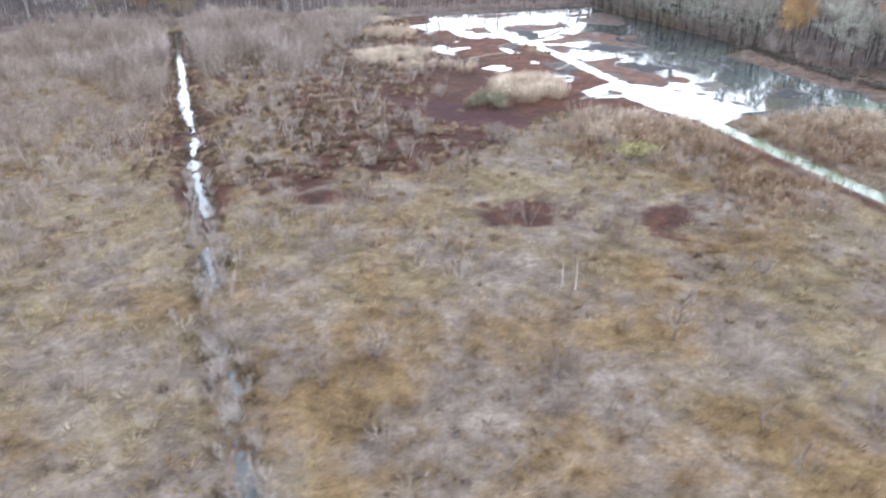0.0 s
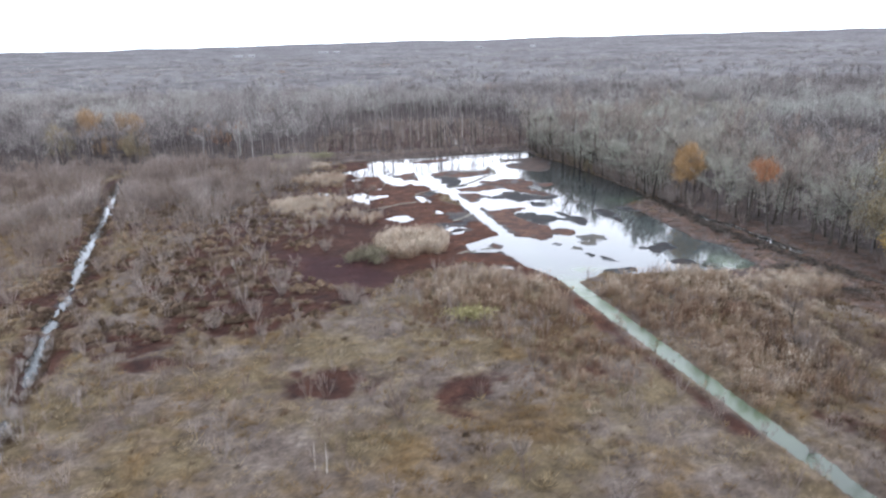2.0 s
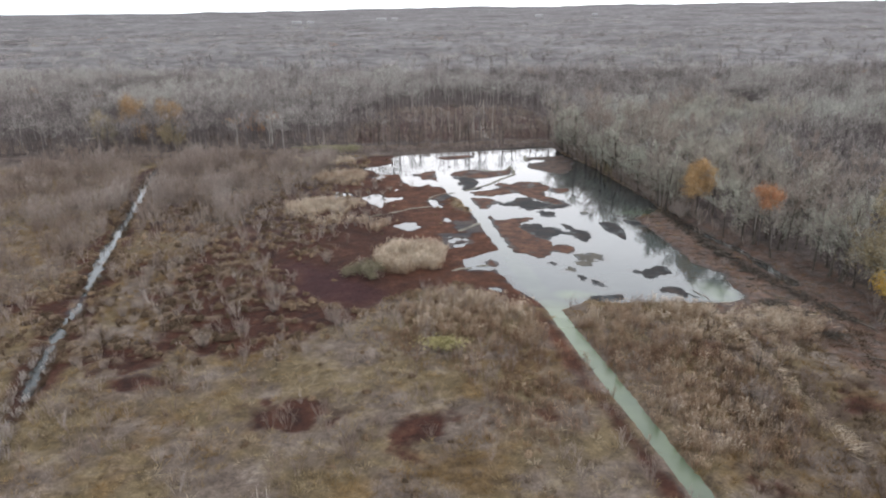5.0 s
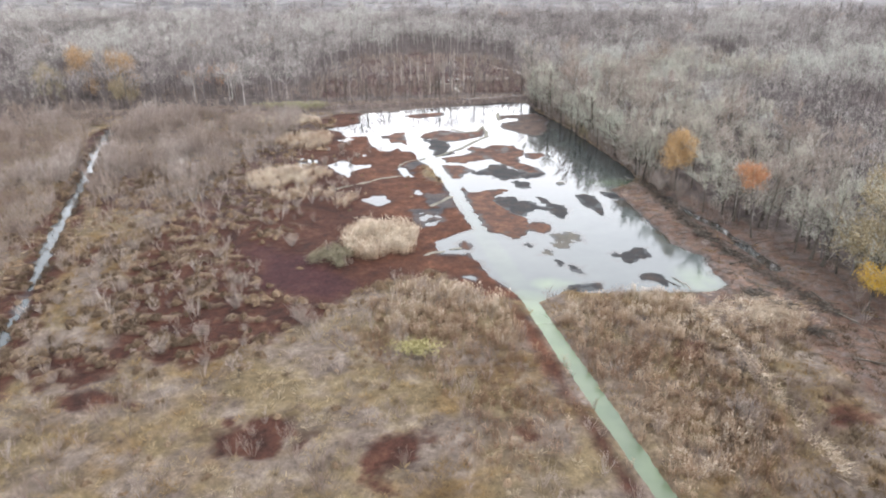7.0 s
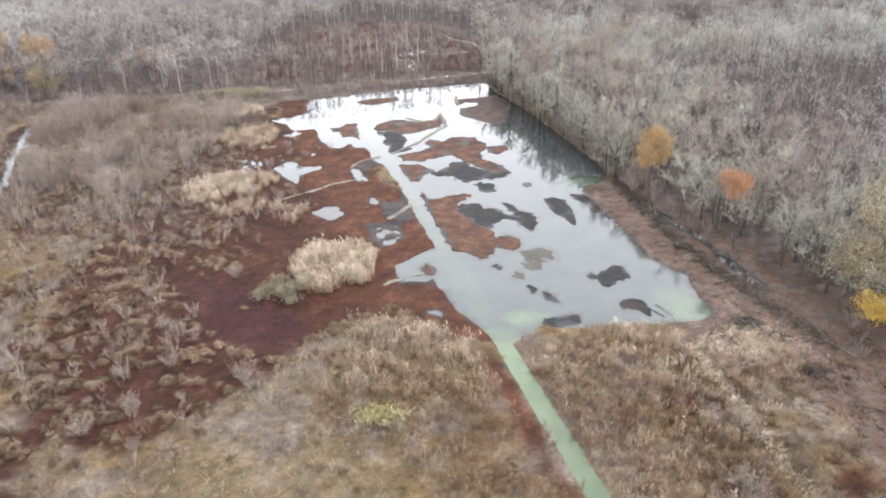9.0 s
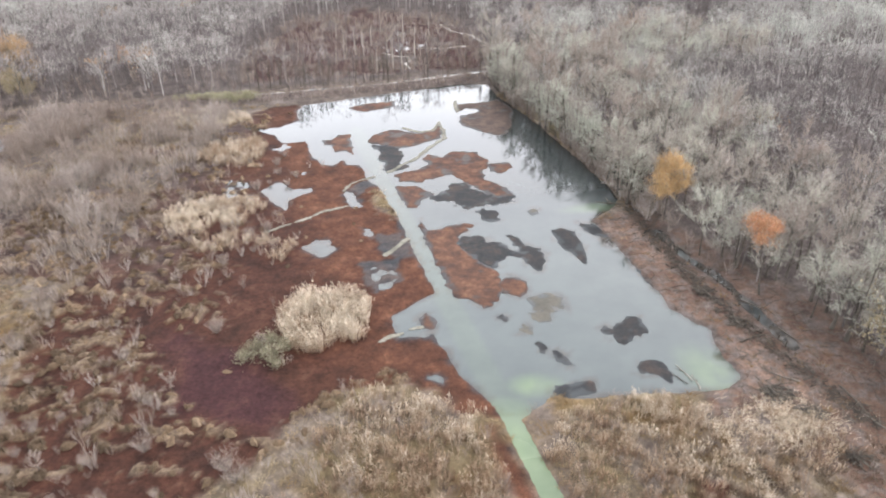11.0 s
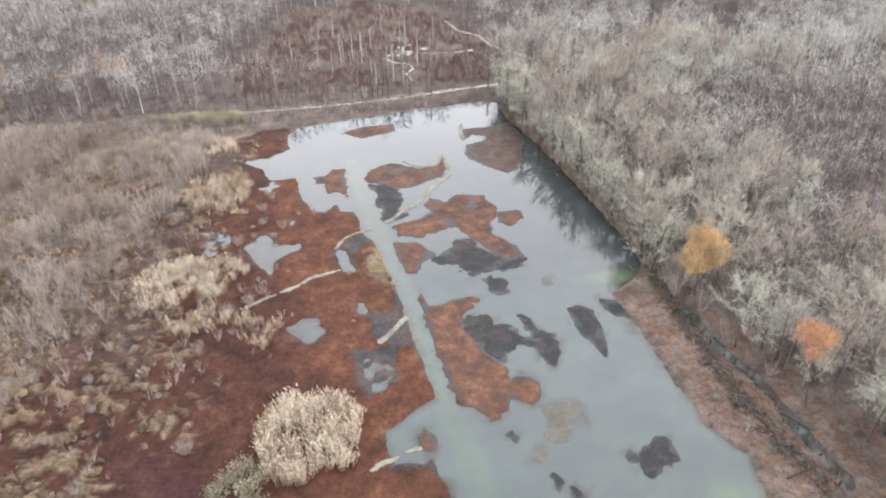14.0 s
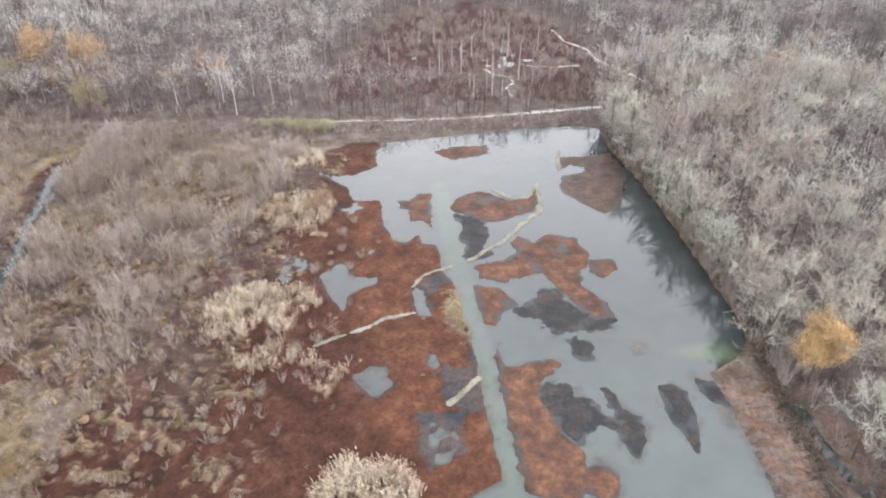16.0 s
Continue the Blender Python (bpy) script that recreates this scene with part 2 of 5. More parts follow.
def hummocky(x, y):
    """0 to 1: ridges and heads of grass sod that stand out of the red moss."""
    d = red_zone(x, y)
    west = np.maximum(smooth(-x - 0.12 * (y - 130), -4, 9), 0.36 * smooth(-y, -115, -109) * (x < 17))
    where = np.maximum(west * smooth(d, -6, 1), 0.75 * smooth(d, -4.0, -0.5) * smooth(-d, -4.0, -1.0) * (x < 30)) * (y < 232) * (x < 40)
    where = where * (0.72 + 0.28 * smooth(-x - 0.2 * (y - 110), 14, 26)) * smooth(y, 82, 92) * (1 - smooth(inside_poly(x, y, MAROON) + 2.0 * fbm(x, y, 5.0, 3, 88), -1.0, 1.5)) * (x > -75)
    u, v = x + 0.9 * fbm(x, y, 3.0, 3, 84), y + 0.9 * fbm(x, y, 3.0, 3, 86)
    ridge = 0.6 * fbm(u * 0.62 + 0.25 * v, v * 1.25, 2.7, 4, 87) + 0.55 * fbm(u, v * 1.3, 1.25, 3, 89)
    lumps = smooth(0.7 * fbm(u, v * 1.3, 2.4, 4, 90) + 0.5 * fbm(u, v * 1.3, 1.3, 3, 92) + 0.5 * fbm(x, y, 14.0, 2, 94) - 0.16, 0.0, 0.2) * (x > -60) * (x < 62) * smooth(y, 40, 60) * smooth(-y, -128, -118) * smooth(-d, 0.5, 2.5)
    return np.maximum(smooth(ridge + 0.32 * where - 0.31, 0.0, 0.14) * smooth(where, 0.05, 0.3), 0.6 * lumps)


def land_height(x, y):
    d = water_depth(x, y)
    land = 0.22 + 0.14 * fbm(x, y, 3.5, 4, 61) + 0.10 * fbm(x, y, 25.0, 2, 62)
    land = land - 0.12 * smooth(red_zone(x, y), -1, 2) + 0.55 * hummocky(x, y)
    land = land + 0.8 * smooth(inside_line(x, y, FAR_BANK, 4.0), 0, 3.0) + 0.5 * smooth(forest(x, y), 0, 12) * (inside_poly(x, y, CLEARING) < 0)
    h = np.where(d > 0, -0.45 * smooth(d, 0, 1.2), 0) + land * smooth(-d, 0.0, 0.9) + 0.02 * (d < 0)
    far = np.hypot(x - 35, y)
    return h + 30 * smooth(far, 2600, 5200)


# ---- meshes from arrays ----
def mesh_of(name, verts, faces, attrs=None, soft_shade=False):
    """A mesh from arrays of corners and of faces that all have the same number of corners."""
    verts, faces = np.asarray(verts, np.float32), np.asarray(faces, np.int32)
    me = bpy.data.meshes.new(name)
    k = faces.shape[1]
    me.vertices.add(len(verts))
    me.vertices.foreach_set("co", verts.ravel())
    me.loops.add(faces.size)
    me.loops.foreach_set("vertex_index", faces.ravel())
    me.polygons.add(len(faces))
    me.polygons.foreach_set("loop_start", np.arange(0, faces.size, k, dtype=np.int32))
    me.polygons.foreach_set("loop_total", np.full(len(faces), k, np.int32))
    me.polygons.foreach_set("use_smooth", np.full(len(faces), soft_shade))
    for key, values in (attrs or {}).items():
        values = np.asarray(values, np.float32)
        if values.ndim == 2:
            a = me.attributes.new(key, "FLOAT_COLOR", "POINT")
            a.data.foreach_set("color", np.c_[values, np.ones(len(values))].astype(np.float32).ravel())
        else:
            a = me.attributes.new(key, "FLOAT", "POINT")
            a.data.foreach_set("value", values)
    me.update(calc_edges=True)
    return me


def thing(name, me, material, label="", category="", group="", kind="", parent=None):
    ob = new(name, me)
    if material:
        me.materials.append(material)
    ob.parent = parent
    return tagged(ob, label, category, group, kind)


def grid_faces(nx, ny):
    i = (np.arange(ny - 1)[:, None] * nx + np.arange(nx - 1)[None, :]).ravel()
    return np.c_[i, i + 1, i + nx + 1, i + nx]


def spread(n, x0, x1, y0, y1, keep, rng=RNG):
    """Up to n random places in a box, kept by the chance that keep(x, y) gives."""
    x, y = rng.uniform(x0, x1, n), rng.uniform(y0, y1, n)
    ok = rng.random(n) < keep(x, y)
    return x[ok], y[ok]


def blades(roots, aims, width, rng, bend=0.0):
    """One thin tapering leaf or twig from each root to root + aim; with bend a second joint that droops."""
    n = len(roots)
    side = np.cross(aims, rng.normal(size=(n, 3)))
    side /= np.linalg.norm(side, axis=1)[:, None] + 1e-9
    side *= (np.broadcast_to(np.asarray(width, float), (n,)) / 2)[:, None]
    if not bend:
        v = np.stack([roots - side, roots + side, roots + aims], 1).reshape(-1, 3)
        return v, np.arange(3 * n).reshape(-1, 3)
    mid = roots + aims * 0.62
    tip = roots + aims * np.array([1.15, 1.15, 1 - bend])
    v = np.stack([roots - side, roots + side, mid - side * 1.2, mid + side * 1.2, tip], 1).reshape(-1, 3)
    b = (5 * np.arange(n))[:, None]
    return v, np.concatenate([b + [0, 1, 3], b + [0, 3, 2], b + [2, 3, 4]], 0)


def tile(templates, xs, ys, zs, sizes, rng, tints=None, tall=None):
    """Many turned and scaled copies of templates (verts, tris), joined into one pair of arrays, with a tint a copy."""
    V, F, T, at = [], [], [], 0
    pick = rng.integers(0, len(templates), len(xs))
    turn = rng.uniform(0, 2 * math.pi, len(xs))
    tints = rng.random(len(xs)) if tints is None else tints
    for k, (tv, tf, *shift) in enumerate(templates):
        idx = np.nonzero(pick == k)[0]
        if not len(idx):
            continue
        c, s = np.cos(turn[idx])[:, None], np.sin(turn[idx])[:, None]
        sc = sizes[idx][:, None]
        h = sc if tall is None else tall[idx][:, None]
        px = (tv[None, :, 0] * c - tv[None, :, 1] * s) * sc + xs[idx][:, None]
        py = (tv[None, :, 0] * s + tv[None, :, 1] * c) * sc + ys[idx][:, None]
        pz = tv[None, :, 2] * h + zs[idx][:, None]
        V.append(np.stack([px, py, pz], 2).reshape(-1, 3))
        F.append((tf[None] + (np.arange(len(idx)) * len(tv))[:, None, None]).reshape(-1, 3) + at)
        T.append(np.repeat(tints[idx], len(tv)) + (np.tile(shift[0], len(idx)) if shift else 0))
        at += len(idx) * len(tv)
    return np.concatenate(V), np.concatenate(F), np.concatenate(T)


def tube(path, radii, sides):
    """A tapered tube of triangles along points."""
    path, n = np.asarray(path, float), len(path)
    V, F = [], []
    for i in range(n):
        d = path[min(i + 1, n - 1)] - path[max(i - 1, 0)]
        d = d / (np.linalg.norm(d) + 1e-9)
        u = np.cross(d, (0.31, 0.87, 0.38))
        u /= np.linalg.norm(u) + 1e-9
        w = np.cross(d, u)
        a = np.arange(sides) * 2 * math.pi / sides
        V.append(path[i] + radii[i] * (np.cos(a)[:, None] * u + np.sin(a)[:, None] * w))
    for i in range(n - 1):
        for k in range(sides):
            a, b = i * sides + k, i * sides + (k + 1) % sides
            F += [(a, b, b + sides), (a, b + sides, a + sides)]
    return np.concatenate(V), np.array(F)


def joined(parts):
    V, F, at = [], [], 0
    for v, f in parts:
        V.append(v), F.append(f + at)
        at += len(v)
    return np.concatenate(V), np.concatenate(F)


def unit(v):
    return v / (np.linalg.norm(v, axis=-1, keepdims=True) + 1e-9)


def bare_tree(rng, height, reach, limbs=11, boughs=5, twigs=11, trunk=0.16, low=0.35, stout=1.0):
    """Trunk with limbs, and the crown of boughs and twigs, as two pairs of arrays."""
    lean = rng.normal(0, 0.04, 2)
    hs = np.linspace(0, 1, 7)
    wig = np.cumsum(rng.normal(0, 0.012, (7, 2)), 0) * height * 0.6
    path = np.c_[wig[:, 0] + lean[0] * hs * height, wig[:, 1] + lean[1] * hs * height, hs * height * 0.9 - 0.3]
    wood, crown = [tube(path, trunk * (1 - 0.88 * hs) * np.array([1.5, 1.05, 1, 1, 1, 1, 1]), 6)], []
    for i in range(limbs):
        f = rng.uniform(low, 0.92)
        root = np.array([np.interp(f, hs, path[:, k]) for k in range(3)])
        a = i * 2.4 + rng.uniform(-0.5, 0.5)
        out = reach * rng.uniform(0.6, 1.1) * (1.15 - 0.75 * f)
        rise = height * rng.uniform(0.14, 0.30) * (1.25 - 0.5 * f)
        end = root + np.array([math.cos(a) * out, math.sin(a) * out, rise])
        mid = root * 0.5 + end * 0.5 + np.array([0, 0, -rise * 0.12]) + rng.normal(0, 0.12, 3)
        r = trunk * 0.42 * (1.1 - f)
        wood.append(tube([root, mid, end], [r + 0.02, r * 0.6 + 0.012, 0.012], 3))
        for j in range(boughs):
            g = rng.uniform(0.3, 1.0)
            b = root * (1 - g) ** 2 + 2 * mid * g * (1 - g) + end * g * g
            aim = unit(unit(end - root) + rng.normal(0, 0.6, 3) + np.array([0, 0, 0.25])) * reach * rng.uniform(0.28, 0.55)
            crown.append(blades(b[None], aim[None], 0.09 * stout, rng))
            q = rng.random((twigs, 1))
            roots = b + aim * q
            aims = unit(unit(aim) + rng.normal(0, 0.75, (twigs, 3)) + np.array([0, 0, 0.3])) * rng.uniform(0.5, 1.25, (twigs, 1)) * reach * 0.27
            crown.append(blades(roots, aims, 0.05 * stout, rng))
    return joined(wood), joined(crown)

# ---- materials ----
def node_mat(name, rough=0.9, spec=0.2):
    m = bpy.data.materials.new(name)
    m.use_nodes = True
    b = m.node_tree.nodes["Principled BSDF"]
    b.inputs["Roughness"].default_value = rough
    b.inputs["Specular IOR Level"].default_value = spec
    return m, m.node_tree, b


def n_noise(tree, size, detail=4.0, rough=0.6, seed=0.0):
    """Noise over the place with lumps of that many metres."""
    co, mp, nz = tree.nodes.new("ShaderNodeNewGeometry"), tree.nodes.new("ShaderNodeMapping"), tree.nodes.new("ShaderNodeTexNoise")
    mp.inputs["Location"].default_value = (seed, seed * 1.7, seed * 0.3)
    nz.inputs["Scale"].default_value, nz.inputs["Detail"].default_value, nz.inputs["Roughness"].default_value = 1.0 / size, detail, rough
    tree.links.new(co.outputs["Position"], mp.inputs["Vector"])
    tree.links.new(mp.outputs[0], nz.inputs["Vector"])
    return nz.outputs["Fac"]


def n_ramp(tree, fac, stops):
    r = tree.nodes.new("ShaderNodeValToRGB")
    els = r.color_ramp.elements
    while len(els) < len(stops):
        els.new(0.5)
    for e, (p, c) in zip(els, stops):
        e.position, e.color = p, (*c, 1)
    tree.links.new(fac, r.inputs["Fac"])
    return r.outputs["Color"]


def n_mix(tree, fac, a, b, blend="MIX"):
    m = tree.nodes.new("ShaderNodeMix")
    m.data_type, m.blend_type = "RGBA", blend
    for socket, v in ((m.inputs["Factor"], fac), (m.inputs["A"], a), (m.inputs["B"], b)):
        if isinstance(v, (int, float)):
            socket.default_value = v
        elif isinstance(v, tuple):
            socket.default_value = (*v, 1)
        else:
            tree.links.new(v, socket)
    return m.outputs["Result"]


def n_attr(tree, key, out="Fac"):
    a = tree.nodes.new("ShaderNodeAttribute")
    a.attribute_name = key
    return a.outputs[out]


def n_bump(tree, bsdf, height, strength=0.5, dist=0.1):
    b = tree.nodes.new("ShaderNodeBump")
    b.inputs["Strength"].default_value, b.inputs["Distance"].default_value = strength, dist
    tree.links.new(height, b.inputs["Height"])
    tree.links.new(b.outputs[0], bsdf.inputs["Normal"])


def plant_mat(name, stops, rough=0.9, grain=1.3):
    """Twigs, stalks and leaves: colour by the plant's own tint, broken up by fine noise."""
    m, t, b = node_mat(name, rough, 0.15)
    base = n_ramp(t, n_attr(t, "tint"), stops)
    fine = n_ramp(t, n_noise(t, grain, 3.0), [(0.3, (0.72, 0.72, 0.72)), (0.7, (1.22, 1.2, 1.17))])
    t.links.new(n_mix(t, 1.0, base, fine, "MULTIPLY"), b.inputs["Base Color"])
    return m


def ground_mat():
    m, t, b = node_mat("marsh_ground", 0.95, 0.15)
    sep = t.nodes.new("ShaderNodeSeparateColor")
    t.links.new(n_attr(t, "zone", "Color"), sep.inputs[0])
    small, mid = n_noise(t, 0.7, 5.0, 0.7), n_noise(t, 3.2, 4.0, 0.6, 4.0)
    patch = n_noise(t, 9.0, 4.0, 0.6, 21.0)
    heath = n_ramp(t, mid, [(0.3, (0.066, 0.050, 0.041)), (0.55, (0.126, 0.100, 0.081)), (0.75, (0.184, 0.153, 0.130))])
    olive = n_ramp(t, mid, [(0.3, (0.066, 0.049, 0.027)), (0.55, (0.124, 0.094, 0.054)), (0.75, (0.176, 0.140, 0.090))])
    ochre = n_ramp(t, mid, [(0.3, (0.060, 0.040, 0.021)), (0.55, (0.120, 0.080, 0.039)), (0.75, (0.172, 0.124, 0.070))])
    grass = n_mix(t, n_ramp(t, patch, [(0.42, (0, 0, 0)), (0.58, (1, 1, 1))]), heath, n_mix(t, n_attr(t, "ochre"), olive, ochre))
    red = n_mix(t, n_attr(t, "rust"),
                n_ramp(t, mid, [(0.3, (0.021, 0.0098, 0.0076)), (0.55, (0.046, 0.0190, 0.0125)), (0.75, (0.080, 0.039, 0.025))]),
                n_ramp(t, mid, [(0.3, (0.032, 0.0145, 0.0095)), (0.55, (0.070, 0.0292, 0.0172)), (0.75, (0.110, 0.052, 0.030))]))
    red = n_mix(t, n_attr(t, "maroon"), red, n_ramp(t, mid, [(0.3, (0.026, 0.0105, 0.0110)), (0.55, (0.037, 0.0150, 0.0150)), (0.75, (0.054, 0.024, 0.020))]))
    mud = n_ramp(t, n_mix(t, 0.5, mid, patch), [(0.32, (0.050, 0.031, 0.024)), (0.5, (0.110, 0.068, 0.050)), (0.68, (0.184, 0.128, 0.101))])
    mud = n_mix(t, n_attr(t, "wet"), mud, n_ramp(t, mid, [(0.35, (0.028, 0.026, 0.025)), (0.7, (0.075, 0.060, 0.052))]))
    mud = n_mix(t, n_ramp(t, n_noise(t, 2.2, 5.0, 0.7, 37.0), [(0.46, (0, 0, 0)), (0.60, (0.8, 0.8, 0.8))]), mud, (0.112, 0.094, 0.086))
    litter = n_ramp(t, mid, [(0.3, (0.040, 0.032, 0.030)), (0.55, (0.078, 0.063, 0.058)), (0.75, (0.120, 0.100, 0.090))])
    red = n_mix(t, n_attr(t, "wet"), red, n_ramp(t, mid, [(0.35, (0.020, 0.022, 0.025)), (0.7, (0.06, 0.042, 0.036))]))
    sod = n_ramp(t, n_mix(t, 0.5, mid, small), [(0.3, (0.054, 0.039, 0.027)), (0.5, (0.118, 0.086, 0.058)), (0.7, (0.192, 0.150, 0.106))])
    c = n_mix(t, sep.outputs["Red"], n_mix(t, n_attr(t, "sod"), grass, sod), red)
    c = n_mix(t, sep.outputs["Green"], c, mud)
    c = n_mix(t, sep.outputs["Blue"], c, litter)
    c = n_mix(t, 1.0, c, n_ramp(t, n_mix(t, 0.4, small, n_noise(t, 0.25, 3.0, 0.7, 31.0)), [(0.3, (0.42, 0.42, 0.42)), (0.7, (1.5, 1.5, 1.5))]), "MULTIPLY")
    t.links.new(n_ramp(t, n_attr(t, "wet"), [(0.3, (0.95, 0.95, 0.95)), (0.95, (0.7, 0.7, 0.7))]), b.inputs["Roughness"])
    t.links.new(c, b.inputs["Base Color"])
    n_bump(t, b, small, 0.7, 0.15)
    return m


def mat_mat(name, stops, rim=None):
    """Floating mats of moss and rotting leaves; the rim is sodden."""
    m, t, b = node_mat(name, 0.85, 0.25)
    small, mid = n_noise(t, 0.6, 5.0, 0.7), n_noise(t, 3.0, 4.0, 0.65, 3.0)
    c = n_ramp(t, mid, stops)
    c = n_mix(t, 1.0, c, n_ramp(t, small, [(0.3, (0.7, 0.7, 0.7)), (0.7, (1.25, 1.25, 1.25))]), "MULTIPLY")
    if rim:
        c = n_mix(t, n_attr(t, "wet"), c, rim)
        t.links.new(n_ramp(t, n_attr(t, "wet"), [(0.25, (0.85, 0.85, 0.85)), (0.85, (0.6, 0.6, 0.6))]), b.inputs["Roughness"])
        t.links.new(n_ramp(t, n_attr(t, "wet"), [(0.25, (0.2, 0.2, 0.2)), (0.85, (0.3, 0.3, 0.3))]), b.inputs["Specular IOR Level"])
    t.links.new(c, b.inputs["Base Color"])
    n_bump(t, b, small, 0.45, 0.06)
    return m


def water_mat():
    m, t, b = node_mat("still_murky_water", 0.012, 0.5)
    b.inputs["IOR"].default_value = 1.43
    algae = n_attr(t, "algae")
    cloud = n_noise(t, 7.0, 3.0)
    clear = n_ramp(t, cloud, [(0.3, (0.028, 0.032, 0.032)), (0.7, (0.035, 0.040, 0.039))])
    milky = n_ramp(t, cloud, [(0.3, (0.047, 0.057, 0.056)), (0.7, (0.060, 0.071, 0.068))])
    murk = n_mix(t, n_attr(t, "milk"), clear, milky)
    murk = n_mix(t, n_attr(t, "shoal"), murk, n_ramp(t, n_noise(t, 1.4, 4.0, 0.7, 9.0), [(0.35, (0.018, 0.015, 0.013)), (0.65, (0.052, 0.040, 0.030))]))
    green = n_ramp(t, cloud, [(0.3, (0.092, 0.136, 0.066)), (0.7, (0.135, 0.180, 0.090))])
    t.links.new(n_ramp(t, algae, [(0.2, (0.012, 0.012, 0.012)), (0.9, (0.35, 0.35, 0.35))]), b.inputs["Roughness"])
    t.links.new(n_mix(t, algae, murk, green), b.inputs["Base Color"])
    n_bump(t, b, n_noise(t, 0.8, 2.0), 0.02, 0.012)
    return m


M_GROUND, M_WATER = ground_mat(), water_mat()
M_RED = mat_mat("red_moss_mat", [(0.32, (0.030, 0.020, 0.017)), (0.43, (0.056, 0.028, 0.019)), (0.56, (0.086, 0.041, 0.025)), (0.72, (0.128, 0.068, 0.041))], (0.022, 0.020, 0.020))
M_BROWN = mat_mat("brown_sodden_moss", [(0.3, (0.032, 0.025, 0.022)), (0.5, (0.060, 0.041, 0.033)), (0.72, (0.090, 0.062, 0.048))], (0.028, 0.028, 0.028))
M_DARK = mat_mat("dark_rotting_mat", [(0.3, (0.014, 0.016, 0.018)), (0.5, (0.024, 0.023, 0.023)), (0.72, (0.055, 0.038, 0.030))], (0.02, 0.024, 0.026))
M_BARK = plant_mat("grey_bark", [(0.0, (0.046, 0.038, 0.031)), (1.0, (0.152, 0.134, 0.115))])
M_SNAG = plant_mat("bleached_dead_wood", [(0.0, (0.264, 0.231, 0.198)), (1.0, (0.409, 0.376, 0.330))])
M_TWIG = plant_mat("grey_twigs", [(0.0, (0.22, 0.172, 0.148)), (0.4, (0.295, 0.258, 0.226)), (0.75, (0.338, 0.328, 0.278)), (1.0, (0.385, 0.388, 0.328))], 0.9, 2.5)
M_FARTWIG = plant_mat("far_wood_twigs", [(0.0, (0.105, 0.092, 0.088)), (0.3, (0.272, 0.242, 0.232)), (0.6, (0.342, 0.332, 0.310)), (0.93, (0.392, 0.398, 0.352)), (1.0, (0.34, 0.19, 0.09))], 0.9, 3.0)
M_BRUSH = plant_mat("bare_brush_twigs", [(0.0, (0.170, 0.130, 0.108)), (0.5, (0.256, 0.212, 0.184)), (1.0, (0.345, 0.312, 0.286))])
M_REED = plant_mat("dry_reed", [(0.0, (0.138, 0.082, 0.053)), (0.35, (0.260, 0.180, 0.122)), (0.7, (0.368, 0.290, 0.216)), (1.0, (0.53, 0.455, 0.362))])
M_GRASS = plant_mat("withered_grass", [(0.0, (0.150, 0.094, 0.040)), (0.3, (0.212, 0.149, 0.074)), (0.6, (0.272, 0.214, 0.130)), (1.0, (0.345, 0.296, 0.225))])
M_SOD = plant_mat("grass_sod", [(0.0, (0.066, 0.047, 0.031)), (0.4, (0.122, 0.085, 0.055)), (0.75, (0.184, 0.132, 0.087)), (1.0, (0.240, 0.182, 0.128))], 0.95, 0.4)
M_GREEN = plant_mat("yellow_green_leaves", [(0.0, (0.215, 0.195, 0.090)), (1.0, (0.345, 0.310, 0.160))])
M_YELLOW = plant_mat("yellow_leaves", [(0.0, (0.36, 0.22, 0.11)), (1.0, (0.46, 0.32, 0.165))])
M_GOLD = plant_mat("golden_leaves", [(0.0, (0.45, 0.27, 0.05)), (1.0, (0.56, 0.38, 0.08))])
M_ORANGE = plant_mat("orange_leaves", [(0.0, (0.33, 0.150, 0.085)), (0.7, (0.40, 0.200, 0.112)), (1.0, (0.39, 0.28, 0.145))])
M_OLIVE = plant_mat("withered_olive_leaves", [(0.0, (0.185, 0.150, 0.092)), (1.0, (0.300, 0.250, 0.160))])
M_SAGE = plant_mat("grey_green_leaves", [(0.0, (0.125, 0.112, 0.072)), (1.0, (0.235, 0.215, 0.150))])
M_SEDGE = plant_mat("yellow_green_sedge", [(0.0, (0.185, 0.178, 0.105)), (1.0, (0.295, 0.282, 0.180))])
M_RUST = plant_mat("dull_rusty_leaves", [(0.0, (0.25, 0.155, 0.085)), (1.0, (0.35, 0.24, 0.135))])
# far treetops: distance haze is put into the colour, paler and greyer
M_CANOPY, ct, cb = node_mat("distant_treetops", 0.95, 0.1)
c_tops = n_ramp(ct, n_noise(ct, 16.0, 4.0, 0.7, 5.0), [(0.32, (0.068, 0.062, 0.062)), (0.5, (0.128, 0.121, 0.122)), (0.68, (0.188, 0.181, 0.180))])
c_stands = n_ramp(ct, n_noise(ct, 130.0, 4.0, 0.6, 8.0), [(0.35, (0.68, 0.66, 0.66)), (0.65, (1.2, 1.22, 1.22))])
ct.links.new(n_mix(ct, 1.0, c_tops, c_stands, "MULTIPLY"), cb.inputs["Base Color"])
M_SILT = mat_mat("pale_silt", [(0.3, (0.06, 0.056, 0.047)), (0.5, (0.085, 0.078, 0.064)), (0.72, (0.11, 0.10, 0.08))], (0.05, 0.055, 0.055))
M_SAND = mat_mat("bleached_silt", [(0.3, (0.28, 0.26, 0.225)), (0.5, (0.38, 0.36, 0.32)), (0.72, (0.46, 0.445, 0.41))])
